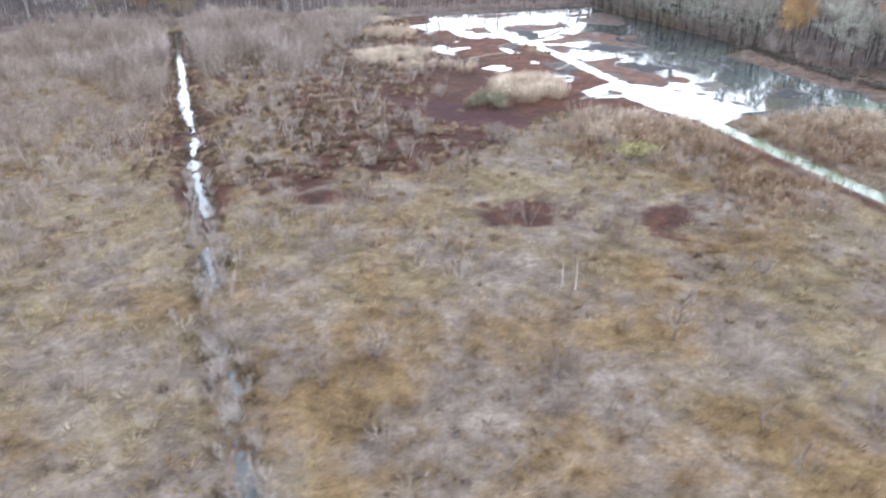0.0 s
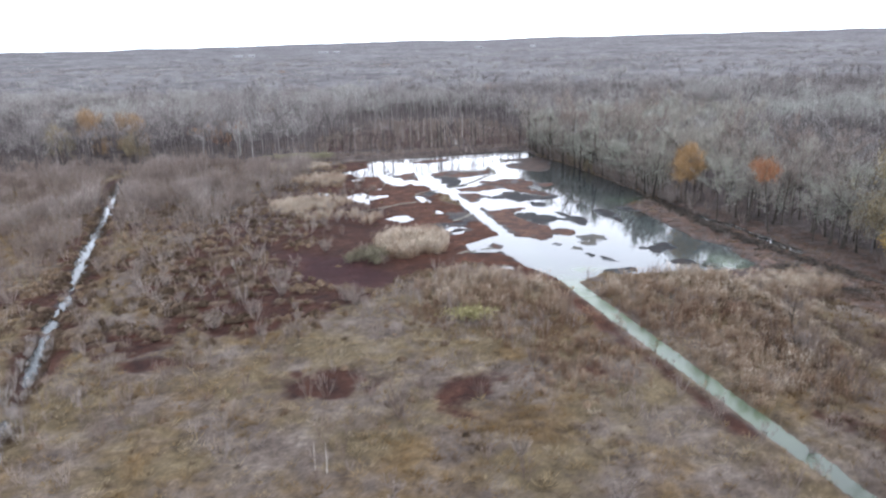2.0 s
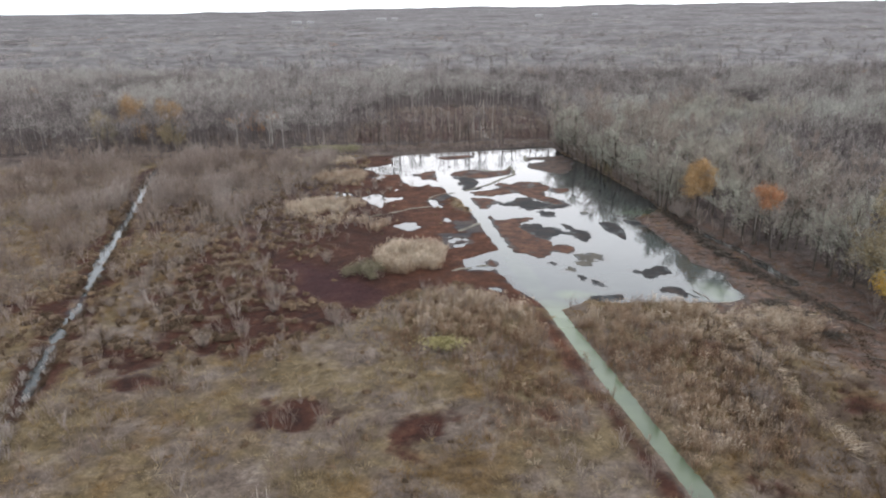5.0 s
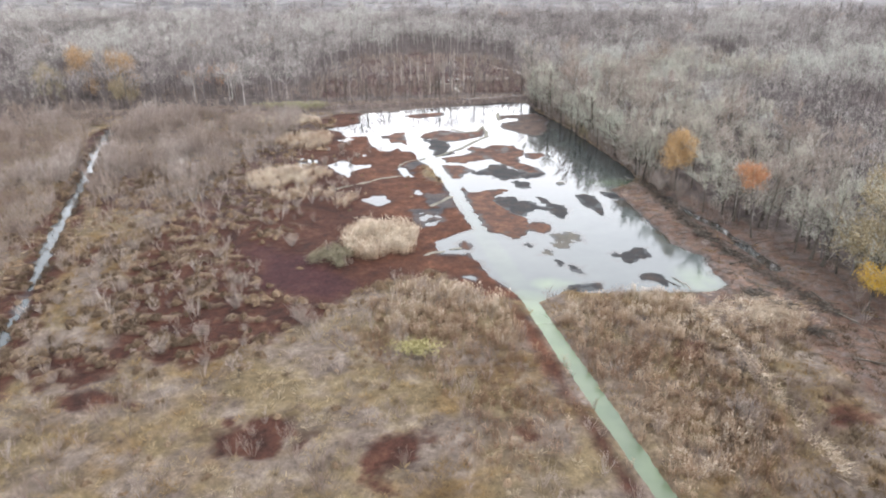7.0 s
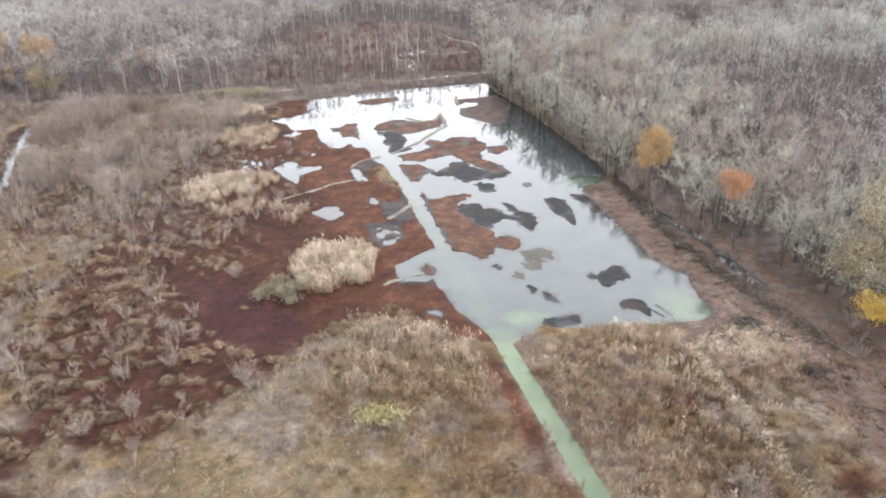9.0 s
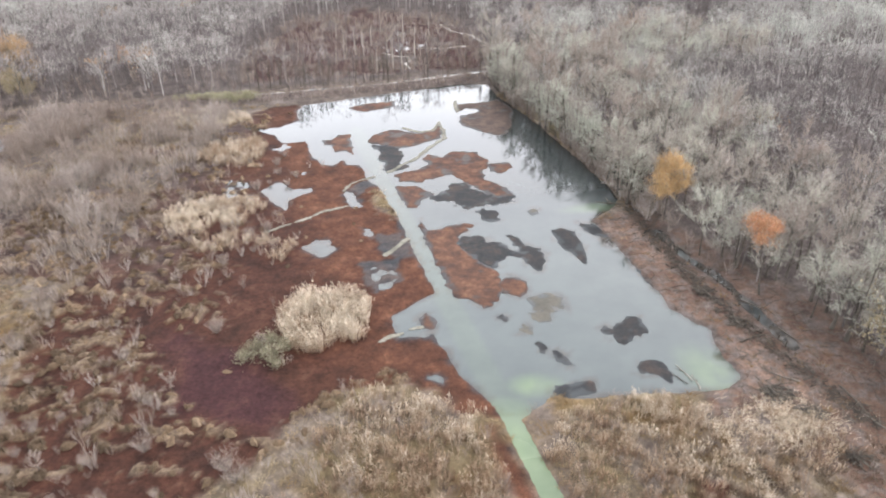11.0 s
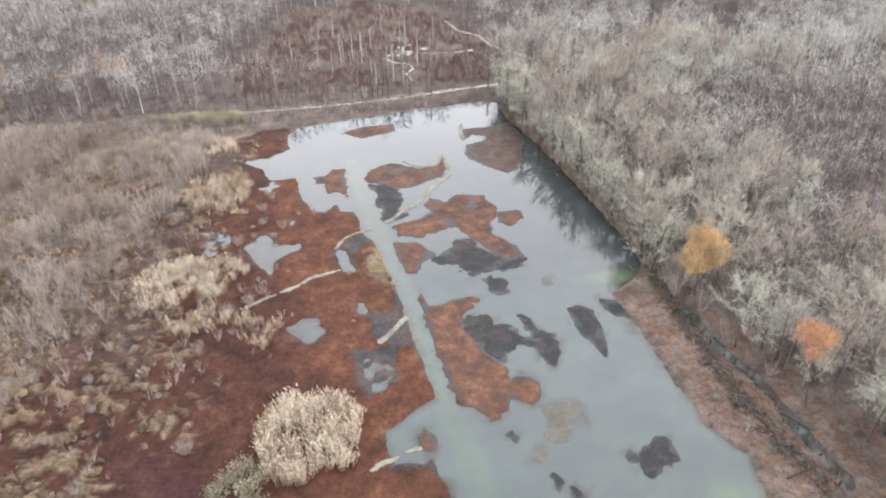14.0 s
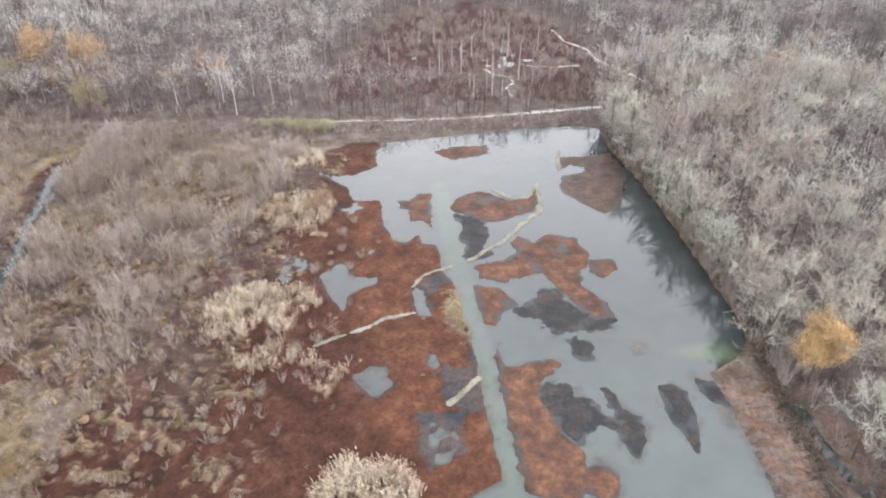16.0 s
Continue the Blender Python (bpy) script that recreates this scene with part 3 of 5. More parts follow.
M_SCUM = mat_mat("pale_scum", [(0.3, (0.085, 0.080, 0.062)), (0.5, (0.140, 0.132, 0.105)), (0.72, (0.200, 0.190, 0.158))])

# ---- ground and water ----
STEP, FINE = 0.87, 0.54


def thicket(x, y):
    """Where brush stands thick between the left ditch and the pond."""
    return smooth(x, -84, -74) * smooth(-x, 10, 22) * smooth(y + 0.35 * x, 128, 152) * (y < 236) * (0.35 + 0.65 * smooth(fbm(x, y, 12, 3, 99), -0.2, 0.3))


def graded(lo, fine_lo, fine_hi, hi, far_lo, far_hi):
    mid = np.concatenate([np.arange(lo, fine_lo, STEP), np.arange(fine_lo, fine_hi, FINE), np.arange(fine_hi, hi + STEP / 2, STEP)])
    g = STEP * np.cumsum(1.19 ** np.arange(1, 60))
    return np.concatenate([(lo - g[g < lo - far_lo])[::-1], mid, hi + g[g < far_hi - hi]])


gx, gy = graded(-105, -46, 78, 110, -5200, 5200), graded(25, 62, 242, 318, -1500, 5200)
X, Y = np.meshgrid(gx, gy)
X, Y = X.ravel(), Y.ravel()
zone = np.stack([smooth(red_zone(X, Y), -1.0, 1.2), smooth(mud_zone(X, Y), -1.0, 1.5), np.maximum(smooth(forest(X, Y), -2.0, 3.0) * (1 - 0.85 * smooth(inside_poly(X, Y, CLEARING), -1, 6) * smooth(red_zone(X, Y), -1.0, 1.2)), 0.75 * thicket(X, Y))], 1)
zone[:, 2] = np.maximum(zone[:, 2], 0.8 * smooth(Y - 0.16 * X, 234, 242) * (Y < 300) * (1 - zone[:, 0]))
sod = hummocky(X, Y)
zone[:, 0] *= 1 - 0.85 * sod
zone[:, 2] *= 1 - 0.8 * zone[:, 1] * (Y < 172) * (X > 50)
depth = water_depth(X, Y)
wet = smooth(depth + 1.3 * fbm(X, Y, 3.0, 4, 65), -0.9, 0.3) * smooth(-red_zone(X, Y), -60, -0.5)
for o in SOAKS:
    wet = np.maximum(wet, smooth(inside_poly(X, Y, o) + 1.6 * fbm(X, Y, 2.4, 4, 66), -0.3, 0.5))
maroon = np.maximum(smooth(inside_poly(X, Y, MAROON) + 5.0 * fbm(X, Y, 6.0, 4, 68), -4.0, 2.5), 0.7 * smooth(inside_poly(X, Y, CLEARING), -4, 4))
ochre = smooth(fbm(X, Y, 11.0, 4, 69) + 0.45 * smooth(-Y, -66, -44) * smooth(X, -30, 0) + 0.3 * smooth(X, 50, 62) * (Y < 112), 0.0, 0.35)
rust = smooth(inside_line(X, Y, CHANNEL, 26.0) + 12 * fbm(X, Y, 8.0, 4, 67), -2, 12)
thing("ground", mesh_of("ground", np.stack([X, Y, land_height(X, Y)], 1), grid_faces(len(gx), len(gy)), {"zone": zone, "wet": wet, "rust": rust, "ochre": ochre, "maroon": maroon, "sod": sod}, True), M_GROUND,
      "marsh ground of withered grass, red moss and mud", "ground", kind="structure")


# ---- mats in the pond ----
MATS = []


def mat_island(name, outline, material, label, seed, rough=0.5, high=0.10):
    """A low floating mat with a ragged rim that dips under the water."""
    step = 0.30
    x0, x1 = min(p[0] for p in outline) - 2, max(p[0] for p in outline) + 2
    y0, y1 = min(p[1] for p in outline) - 2, max(p[1] for p in outline) + 2
    xs, ys = np.arange(x0, x1, step), np.arange(y0, y1, step)
    px, py = [a.ravel() for a in np.meshgrid(xs, ys)]
    MATS.append(outline)
    d = inside_poly(px, py, outline) + 0.3 + rough * (1.3 * fbm(px, py, 3.0, 4, seed) + 1.7 * fbm(px, py, 1.2, 5, seed + 9))
    wet = np.clip(smooth(-d + 1.5 * fbm(px, py, 2.2, 4, seed + 2), -1.1, 0.3) + 0.8 * smooth(fbm(px, py, 4.0, 4, seed + 3), 0.22, 0.5), 0, 1)
    z = np.clip(d, -0.6, 0.5) * high * 2 + 0.05 * fbm(px, py, 0.8, 3, seed + 5) * (d > 0)
    f = grid_faces(len(xs), len(ys))
    f = f[(d[f] > -0.5).any(1)]
    used, back = np.unique(f, return_inverse=True)
    return thing(name, mesh_of(name, np.stack([px, py, z], 1)[used], back.reshape(-1, 4), {"wet": wet[used]}, True), material, label, "moss mat", "mats in the pond")


RED_LABEL, DARK_LABEL, SILT_LABEL = "rust-red moss mat lying on the pond water", "dark rotting plant mat half sunk in the pond", "pale silt mat just breaking the water"
for seed, rough, high, outline in (
        (101, 0.5, 0.1, [(16.5, 210.6), (17.1, 214.3), (19.3, 217), (22.9, 218.8), (29.5, 215.5), (33.2, 217.2), (34.7, 222.5), (34.8, 217.5), (34.1, 211.8), (28.2, 208), (24.7, 206.6)]),
        (102, 0.5, 0.1, [(24.3, 190.6), (29.9, 192.9), (31.9, 196.5), (30.6, 199.3), (31.9, 201.6), (35.1, 199.9), (37.7, 203.4), (43.4, 202.5), (46, 195.1), (43.8, 191.5), (44.1, 187.9), (49.2, 181.1), (49.8, 178.5), (46.3, 178), (39.8, 186.1), (37.1, 190.5), (29.8, 186.5), (25.5, 186.7)]),
        (104, 0.4, 0.1, [(46.1, 195.2), (50.4, 196.5), (51.1, 193.4), (48.6, 190), (46.5, 191.5)]),
        (105, 0.4, 0.1, [(24.9, 183.9), (28.9, 184.1), (32.5, 179.9), (30, 176.8), (29.7, 173.7), (27.8, 173.5), (26.2, 177.1)]),
        (107, 0.5, 0.13, [(30.1, 167.9), (31.1, 163.5), (33.5, 163.3), (36.1, 165.5), (39.2, 166.3), (40.4, 165.4), (38, 161.4), (37.1, 158.6), (39.7, 153.7), (43.9, 147.7), (44.4, 142.3), (42.3, 137.6), (41, 137.1), (38.6, 140.1), (36.8, 140.2), (34.3, 148), (32.8, 153.9)]),
        (108, 0.4, 0.12, [(44.7, 145.6), (47, 146), (48.3, 144.6), (48.8, 142.2), (47.2, 140.3), (44.7, 141.3), (44, 143.4)]),
        (110, 0.4, 0.08, [(9.4, 237.2), (13.7, 240.3), (21.2, 241.6), (22.1, 237.7), (13.9, 233.6), (11.6, 234.4)]),
        (111, 0.4, 0.12, [(11.4, 216), (8.5, 216.1), (7.5, 212.9), (4.6, 212.5), (5.6, 209.5), (7.8, 208.9), (8.9, 204.9), (11.5, 205.3), (13.3, 203.3)]),
        (113, 0.3, 0.1, [(30.6, 134.3), (31.4, 135.6), (32.9, 133.5), (32.5, 132.1), (31.1, 132.4)])):
    mat_island("moss_mat", outline, M_RED, RED_LABEL, seed, rough, high)
mat_island("moss_mat", [(39.9, 237.8), (48.9, 240.2), (51.7, 241.8), (55.3, 234.1), (53.9, 221.9), (51.7, 215), (49.8, 213.3), (43.2, 219.1), (39.8, 223.7), (41.1, 228.7), (46, 231.4), (46, 233.6), (42.7, 234.9), (40, 231.9)], M_BROWN, "sodden brown moss mat at the far end of the pond", 109, 0.4, 0.05)
mat_island("moss_mat", [(52.4, 170.6), (53.0, 172.2), (54.2, 171.6), (54.3, 170.0), (53.2, 169.2)], M_SILT, "small round tan moss mat", 112, 0.2)
for seed, rough, high, outline in (
        (121, 0.5, 0.05, [(18, 208.4), (24.7, 209.2), (24.5, 204.8), (25.8, 202.4), (24.5, 196.4), (26.9, 194.8), (24.9, 192.6), (22.1, 192.2), (21.3, 195), (22, 198.1), (20.1, 199.9), (20.2, 204.2)]),
        (122, 0.8, 0.05, [(32.6, 178.8), (35.8, 181.7), (37.5, 184.6), (39.8, 185.3), (41.9, 182.5), (46.4, 178.7), (49.8, 177.9), (49.1, 175.3), (45.7, 173.8), (42.9, 174.5), (40, 173), (38, 174.2), (37.7, 176.8), (33.5, 177.2)]),
        (123, 0.6, 0.05, [(41.4, 171.4), (43.3, 172), (45.7, 171.2), (45.2, 169.1), (46, 167.5), (43.3, 168.1)]),
        (124, 0.7, 0.06, [(36.7, 159.1), (38.5, 161.1), (41.5, 161), (43.8, 158.4), (46.2, 157.5), (47.5, 155.1), (50.4, 155.5), (49.6, 153.2), (45.9, 153.6), (44.4, 151.4), (44, 148.9), (39.6, 153.4)]),
        (125, 0.6, 0.06, [(47.5, 160.8), (49, 159.9), (50.1, 156.9), (52.4, 155.8), (53.3, 154.2), (52.7, 151.1), (51.4, 148.3), (49.8, 150.8), (49, 155.8)]),
        (126, 0.35, 0.06, [(56.4, 162.3), (58, 163.1), (59.8, 161.7), (60.7, 158.8), (60.4, 154.8), (60.3, 150.5), (59.1, 152.9), (56.8, 157.7)]),
        (129, 0.45, 0.06, [(58.8, 130.3), (59.9, 131.2), (60.9, 130.3), (62.9, 132), (63.8, 133.9), (65.5, 133), (65.7, 129.7), (63.2, 128.4), (61.6, 126.7), (60.5, 129.3), (59, 129.6)]),
        (130, 0.4, 0.06, [(62.8, 121.8), (64.1, 122.5), (66.2, 121.7), (66.8, 119.4), (66.2, 117.8), (64.9, 119.5), (63.5, 120.4), (62.4, 119.9)]),
        (131, 0.5, 0.06, [(50, 117.4), (54.6, 118.3), (54.8, 116.4), (52.1, 115.5), (49.7, 115)]),
        (132, 0.2, 0.04, [(43.1, 134.3), (43.8, 135.2), (44.7, 134.2), (44.2, 133.2)]),
        (133, 0.3, 0.03, [(50.8, 125.5), (52, 124.3), (53.1, 122.5), (52.4, 121.9), (51.1, 123.4)]),
        (139, 0.25, 0.03, [(48.7, 127.7), (49.8, 126), (49, 125.4)]),
        (134, 0.5, 0.05, [(61.9, 165.4), (63.6, 165.2), (66.4, 163.4), (67.1, 159.7), (64.4, 160.2), (62.4, 162.6)]),
        (135, 0.6, 0.05, [(68.2, 152.5), (70.2, 150), (72, 144), (71, 141), (69.3, 146)])):
    mat_island("rotting_mat", outline, M_DARK, DARK_LABEL, seed, rough, high)
mat_island("silt_mat", [(48.9, 139.4), (51.6, 140.8), (53.8, 140.5), (54.4, 136.4), (52.4, 137.1), (50.5, 133.1), (49.4, 134.2), (49.2, 137.2)], M_SILT, SILT_LABEL, 127, 0.9, 0.025)
mat_island("silt_mat", [(46.5, 130.2), (47.0, 132.6), (48.2, 131.8), (48.4, 129.6)], M_SILT, SILT_LABEL, 128, 0.6, 0.025)

# ---- the water, browner over the shoals round mats and banks ----
wx = np.concatenate([np.arange(-110, -20, 2.4), np.arange(-20, 80, 0.7), np.arange(80, 122, 2.4)])
wy = np.concatenate([np.arange(-45, 108, 2.0), np.arange(108, 258, 0.7), np.arange(258, 346, 2.4)])
WX, WY = np.meshgrid(wx, wy)
WX, WY = WX.ravel(), WY.ravel()
algae = smooth(inside_line(WX, WY, DITCH_R, 5.0), 0, 3) * (0.75 + 0.4 * fbm(WX, WY, 12, 3, 71)) * smooth(-WY, -122, -104) * (0.45 + 0.55 * smooth(WY, 52, 82))
algae = np.maximum(algae, 0.34 * smooth(inside_oval(WX, WY, 72.5, 120, 5.5, 8, 15), -0.5, 5.0) * (0.6 + 0.8 * smooth(fbm(WX, WY, 5.0, 3, 73), -0.3, 0.3)))
algae = np.maximum(algae, 0.55 * smooth(inside_oval(WX, WY, 47, 117.8, 5, 3.2), -0.3, 3.0) * (0.7 + 0.6 * smooth(fbm(WX, WY, 4.0, 3, 74), -0.3, 0.3)))
algae = np.maximum(algae, 0.38 * smooth(inside_oval(WX, WY, 66, 172, 8, 2.6, 10), -0.5, 2.2))
algae = np.maximum(algae, 0.1 * smooth(inside_line(WX, WY, CHANNEL, 2.6), 0, 1.2) * (WY > 112))
shoal = 0.8 * smooth(-water_depth(WX, WY) + 1.4 * fbm(WX, WY, 3.0, 4, 77), -1.2, 0.2)
for outline in MATS:
    ox, oy = [p[0] for p in outline], [p[1] for p in outline]
    near = np.nonzero((WX > min(ox) - 4) & (WX < max(ox) + 4) & (WY > min(oy) - 4) & (WY < max(oy) + 4))[0]
    shoal[near] = np.maximum(shoal[near], 0.7 * smooth(inside_poly(WX[near], WY[near], outline) + 2.2 * fbm(WX[near], WY[near], 2.2, 4, 75), -1.1, 0.3))
shoal = np.clip(np.maximum(shoal, 0.8 * smooth(fbm(WX, WY, 3.5, 4, 76) + smooth(inside_oval(WX, WY, 67.5, 158, 4.5, 13, 12), -1, 3) - 0.75, 0, 0.4)), 0, 1)
shoal *= (WY > 112) * (WX > -20)
thing("water", mesh_of("water", np.stack([WX, WY, 0 * WX], 1), grid_faces(len(wx), len(wy)), {"shoal": shoal, "algae": np.clip(algae, 0, 1), "milk": smooth(-WY + 14 * fbm(WX, WY, 20, 3, 72), -195, -140) * smooth(WY, 95, 110) * smooth(WX, 8, 18) * smooth(-WX, -79, -76)}), M_WATER,
      "still grey murky pond and ditch water tinged with green algae", "water", kind="structure")


# ---- pale scum trails and a few floating logs ----
def trail(name, line, half, label, seed, material=None, on_land=False):
    """A thin ragged band that lies on water and mats."""
    xs, ys = np.arange(min(p[0] for p in line) - 2, max(p[0] for p in line) + 2, 0.2), np.arange(min(p[1] for p in line) - 2, max(p[1] for p in line) + 2, 0.2)
    px, py = [a.ravel() for a in np.meshgrid(xs, ys)]
    d = inside_line(px + 0.8 * fbm(px, py, 4, 3, seed), py, line, half) + 0.38 * fbm(px, py, 1.8, 4, seed + 3)
    z = np.clip(d, -0.4, 0.35) * 0.12 + 0.09 + (np.maximum(land_height(px, py), 0) if on_land else 0)
    f = grid_faces(len(xs), len(ys))
    f = f[(d[f] > -0.05).any(1)]
    used, back = np.unique(f, return_inverse=True)
    return thing(name, mesh_of(name, np.stack([px, py, z], 1)[used], back.reshape(-1, 4), soft_shade=True), material or M_SCUM, label, "trail" if material else "scum", "pale trails")


SCUM_LABEL = "pale trail of dried scum across moss and water"
trail("scum_trail", [(34.7, 224.0), (35.4, 219.3), (35.9, 212.8), (33.1, 207.1), (27.8, 197.9), (22.7, 191.9)], 0.28, SCUM_LABEL, 201)
trail("scum_trail", [(28.3, 160.4), (26.1, 157.7), (23.8, 154.4)], 0.32, SCUM_LABEL, 202, None, True)
trail("scum_trail", [(0.0, 164.2), (3.3, 166.7), (6.7, 169.0), (9.9, 172.5), (15.1, 174.8)], 0.14, SCUM_LABEL, 203, None, True)
trail("scum_trail", [(24.4, 128.2), (26.4, 129.9), (29.0, 131.6), (31.0, 132.2)], 0.13, SCUM_LABEL, 204, None, True)
trail("scum_trail", [(13.0, 182.0), (14.4, 185.6), (17.2, 188.0), (20.0, 189.6)], 0.12, SCUM_LABEL, 205, None, True)
trail("scum_trail", [(25.0, 220.0), (29.5, 216.6), (33.2, 218.0), (34.5, 223.0)], 0.3, SCUM_LABEL, 206)
trail("scum_trail", [(39.9, 241.5), (39.6, 232.0)], 0.3, SCUM_LABEL, 207)
trail("pale_strip", [(-22, 250.5), (-4, 253.6), (15, 258.0), (28, 262.0)], 0.14, "pale ragged strip of bleached silt behind the far bank", 208, M_SAND, True)
trail("pale_strip", [(28, 262.0), (40, 266.2), (55, 271)], 0.2, "pale ragged strip of bleached silt behind the far bank", 209, M_SAND, True)
for k, b in enumerate(BROOKS):
    trail("pale_strip", b, 0.26, "pale silted brook bed winding through the clearing", 210 + k, M_SAND, True)

# ---- plants: templates ----
def shrub_template(rng, stems=11, twigs=13, height=2.9, wide=1.25):
    parts = []
    a = rng.uniform(0, 2 * math.pi, stems)
    aims = np.stack([np.cos(a) * wide * rng.uniform(0.2, 1, stems), np.sin(a) * wide * rng.uniform(0.2, 1, stems), height * rng.uniform(0.65, 1, stems)], 1)
    roots = np.stack([np.cos(a) * 0.2, np.sin(a) * 0.2, 0 * a - 0.1], 1)
    parts.append(blades(roots, aims, 0.042, rng))
    for i in range(stems):
        q = rng.uniform(0.25, 1, (twigs, 1))
        parts.append(blades(roots[i] + aims[i] * q, unit(unit(aims[i]) + rng.normal(0, 0.5, (twigs, 3))) * rng.uniform(0.4, 1.0, (twigs, 1)) * height * 0.33, 0.032, rng))
    return joined(parts)


def tuft_template(rng, n=26, height=0.55, wide=0.75, width=0.05, bend=0.0):
    a, r = rng.uniform(0, 2 * math.pi, n), wide * np.sqrt(rng.random(n))
    roots = np.stack([np.cos(a) * r * 0.5, np.sin(a) * r * 0.5, 0 * a - 0.05], 1)
    aims = np.stack([np.cos(a) * r, np.sin(a) * r, height * rng.uniform(0.6, 1.1, n)], 1)
    return blades(roots, aims, width, rng, bend)


def light_tree(rng, height=13.5, reach=3.4, twigs=104, steep=1.0):
    """A far tree: trunk, dark boughs and a domed crown of thin pale twigs that rise in sheaves."""
    boughs = 9
    sa, sr, sf = np.arange(boughs) * 2.4 + rng.uniform(-0.4, 0.4, boughs), reach * rng.uniform(0.25, 1.0, boughs), rng.uniform(0.55, 0.9, boughs)
    sr = sr * np.sqrt(np.clip(1.08 - ((sf - 0.62) / 0.36) ** 2, 0.05, 1))
    heads = np.stack([np.cos(sa) * sr, np.sin(sa) * sr, height * sf], 1)
    feet = np.stack([0 * sa, 0 * sa, height * (sf - rng.uniform(0.2, 0.35, boughs))], 1)
    wood = [tube([(0, 0, -0.3), (0.15, 0, height * 0.45), (0, 0.1, height * 0.9)], [0.16, 0.11, 0.02], 3), blades(feet, (heads - feet) * 1.15, 0.17, rng)]
    sheaf = rng.integers(0, boughs, twigs)
    roots = heads[sheaf] + rng.normal(0, 0.8, (twigs, 3)) * np.array([1.0, 1.0, 0.75]) - np.array([0, 0, 0.4])
    aims = unit(unit(heads[sheaf] - np.array([0, 0, height * 0.5])) * np.array([0.8, 0.8, 0.5 * steep]) + np.array([0, 0, 0.5 * steep]) + rng.normal(0, 0.5, (twigs, 3))) * rng.uniform(0.6, 1.5, (twigs, 1))
    v, f = joined(wood + [blades(roots, aims, 0.13, rng)])
    return v, f, np.where(np.arange(len(v)) < sum(len(w[0]) for w in wood), rng.choice([-0.52, -0.44, -0.36, -0.25]), 0.0)


rng = np.random.default_rng(11)
SHRUBS = [shrub_template(rng) for k in range(6)]
TUFTS = [tuft_template(rng) for k in range(6)]


def reed_template(rng, n=12, height=2.0):
    """A handful of leaning stalks with arching leaves and a plume each."""
    a, r = rng.uniform(0, 2 * math.pi, n), 0.5 * np.sqrt(rng.random(n))
    roots = np.stack([np.cos(a) * r, np.sin(a) * r, 0 * a - 0.05], 1)
    aims = np.stack([np.cos(a) * r * 0.8 + rng.normal(0, 0.15, n), np.sin(a) * r * 0.8 + rng.normal(0, 0.15, n), height * rng.uniform(0.6, 1.05, n)], 1)
    b = rng.uniform(0, 2 * math.pi, 2 * n)
    leaf_roots = np.tile(roots, (2, 1)) + np.tile(aims, (2, 1)) * rng.uniform(0.3, 0.9, (2 * n, 1))
    leaf_aims = np.stack([np.cos(b) * 0.32, np.sin(b) * 0.32, rng.uniform(0.05, 0.6, 2 * n)], 1) * rng.uniform(0.7, 1.5, (2 * n, 1))
    plume_aims = np.stack([np.cos(a + 1) * 0.26, np.sin(a + 1) * 0.26, 0.30 + 0 * a], 1)
    v, f = joined([blades(roots, aims, 0.045, rng), blades(leaf_roots, leaf_aims, 0.055, rng), blades(roots + aims * 0.9, plume_aims, 0.10, rng)])
    # pale plumes; shade among the stalks is put into the tint as dark feet
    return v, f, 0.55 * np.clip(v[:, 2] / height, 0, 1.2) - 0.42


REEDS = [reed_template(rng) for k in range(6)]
FARTREES = [light_tree(rng, 12.4 + 0.35 * k, 4.3 - 0.2 * k, 108, 0.7 + 0.12 * k) for k in range(8)]


def dry(x, y):
    return (water_depth(x, y) < -0.15) * 1.0


def stuff(name, arrays, material, label, category):
    v, f, tint = arrays
    return thing(name, mesh_of(name, v, f, {"tint": tint}), material, label, category, kind="stuff")


# ---- withered grass over the marsh ----
def open_land(x, y):
    return dry(x, y) * (forest(x, y) < 0)


def grass_keep(x, y):
    field = smooth(-red_zone(x, y), -0.3, 1.2) * (1 - 0.6 * thicket(x, y))
    return field * open_land(x, y) * (0.25 + 0.75 * smooth(fbm(x, y, 5, 3, 81), -0.35, 0.25)) * (1 - 0.85 * smooth(mud_zone(x, y), -1, 1))


def grass_tint(x, y, rng):
    return np.clip(0.55 - 0.42 * smooth(x, 54, 66) - 0.28 * smooth(inside_oval(x, y, -24, 106, 26, 28), 0, 6) - 0.38 * smooth(fbm(x, y, 11.0, 4, 69) + 0.45 * smooth(-y, -66, -44) * smooth(x, -30, 0), 0.0, 0.35) + 0.45 * fbm(x, y, 12, 3, 83) + rng.normal(0, 0.16, len(x)), 0, 1)


x, y = spread(27000, -105, 100, 18, 240, grass_keep, rng)
stuff("marsh_grass", tile(TUFTS, x, y, land_height(x, y), rng.uniform(0.5, 1.3, len(x)), rng, grass_tint(x, y, rng)),
      M_GRASS, "withered olive and tan marsh grass in tussocks", "grass")

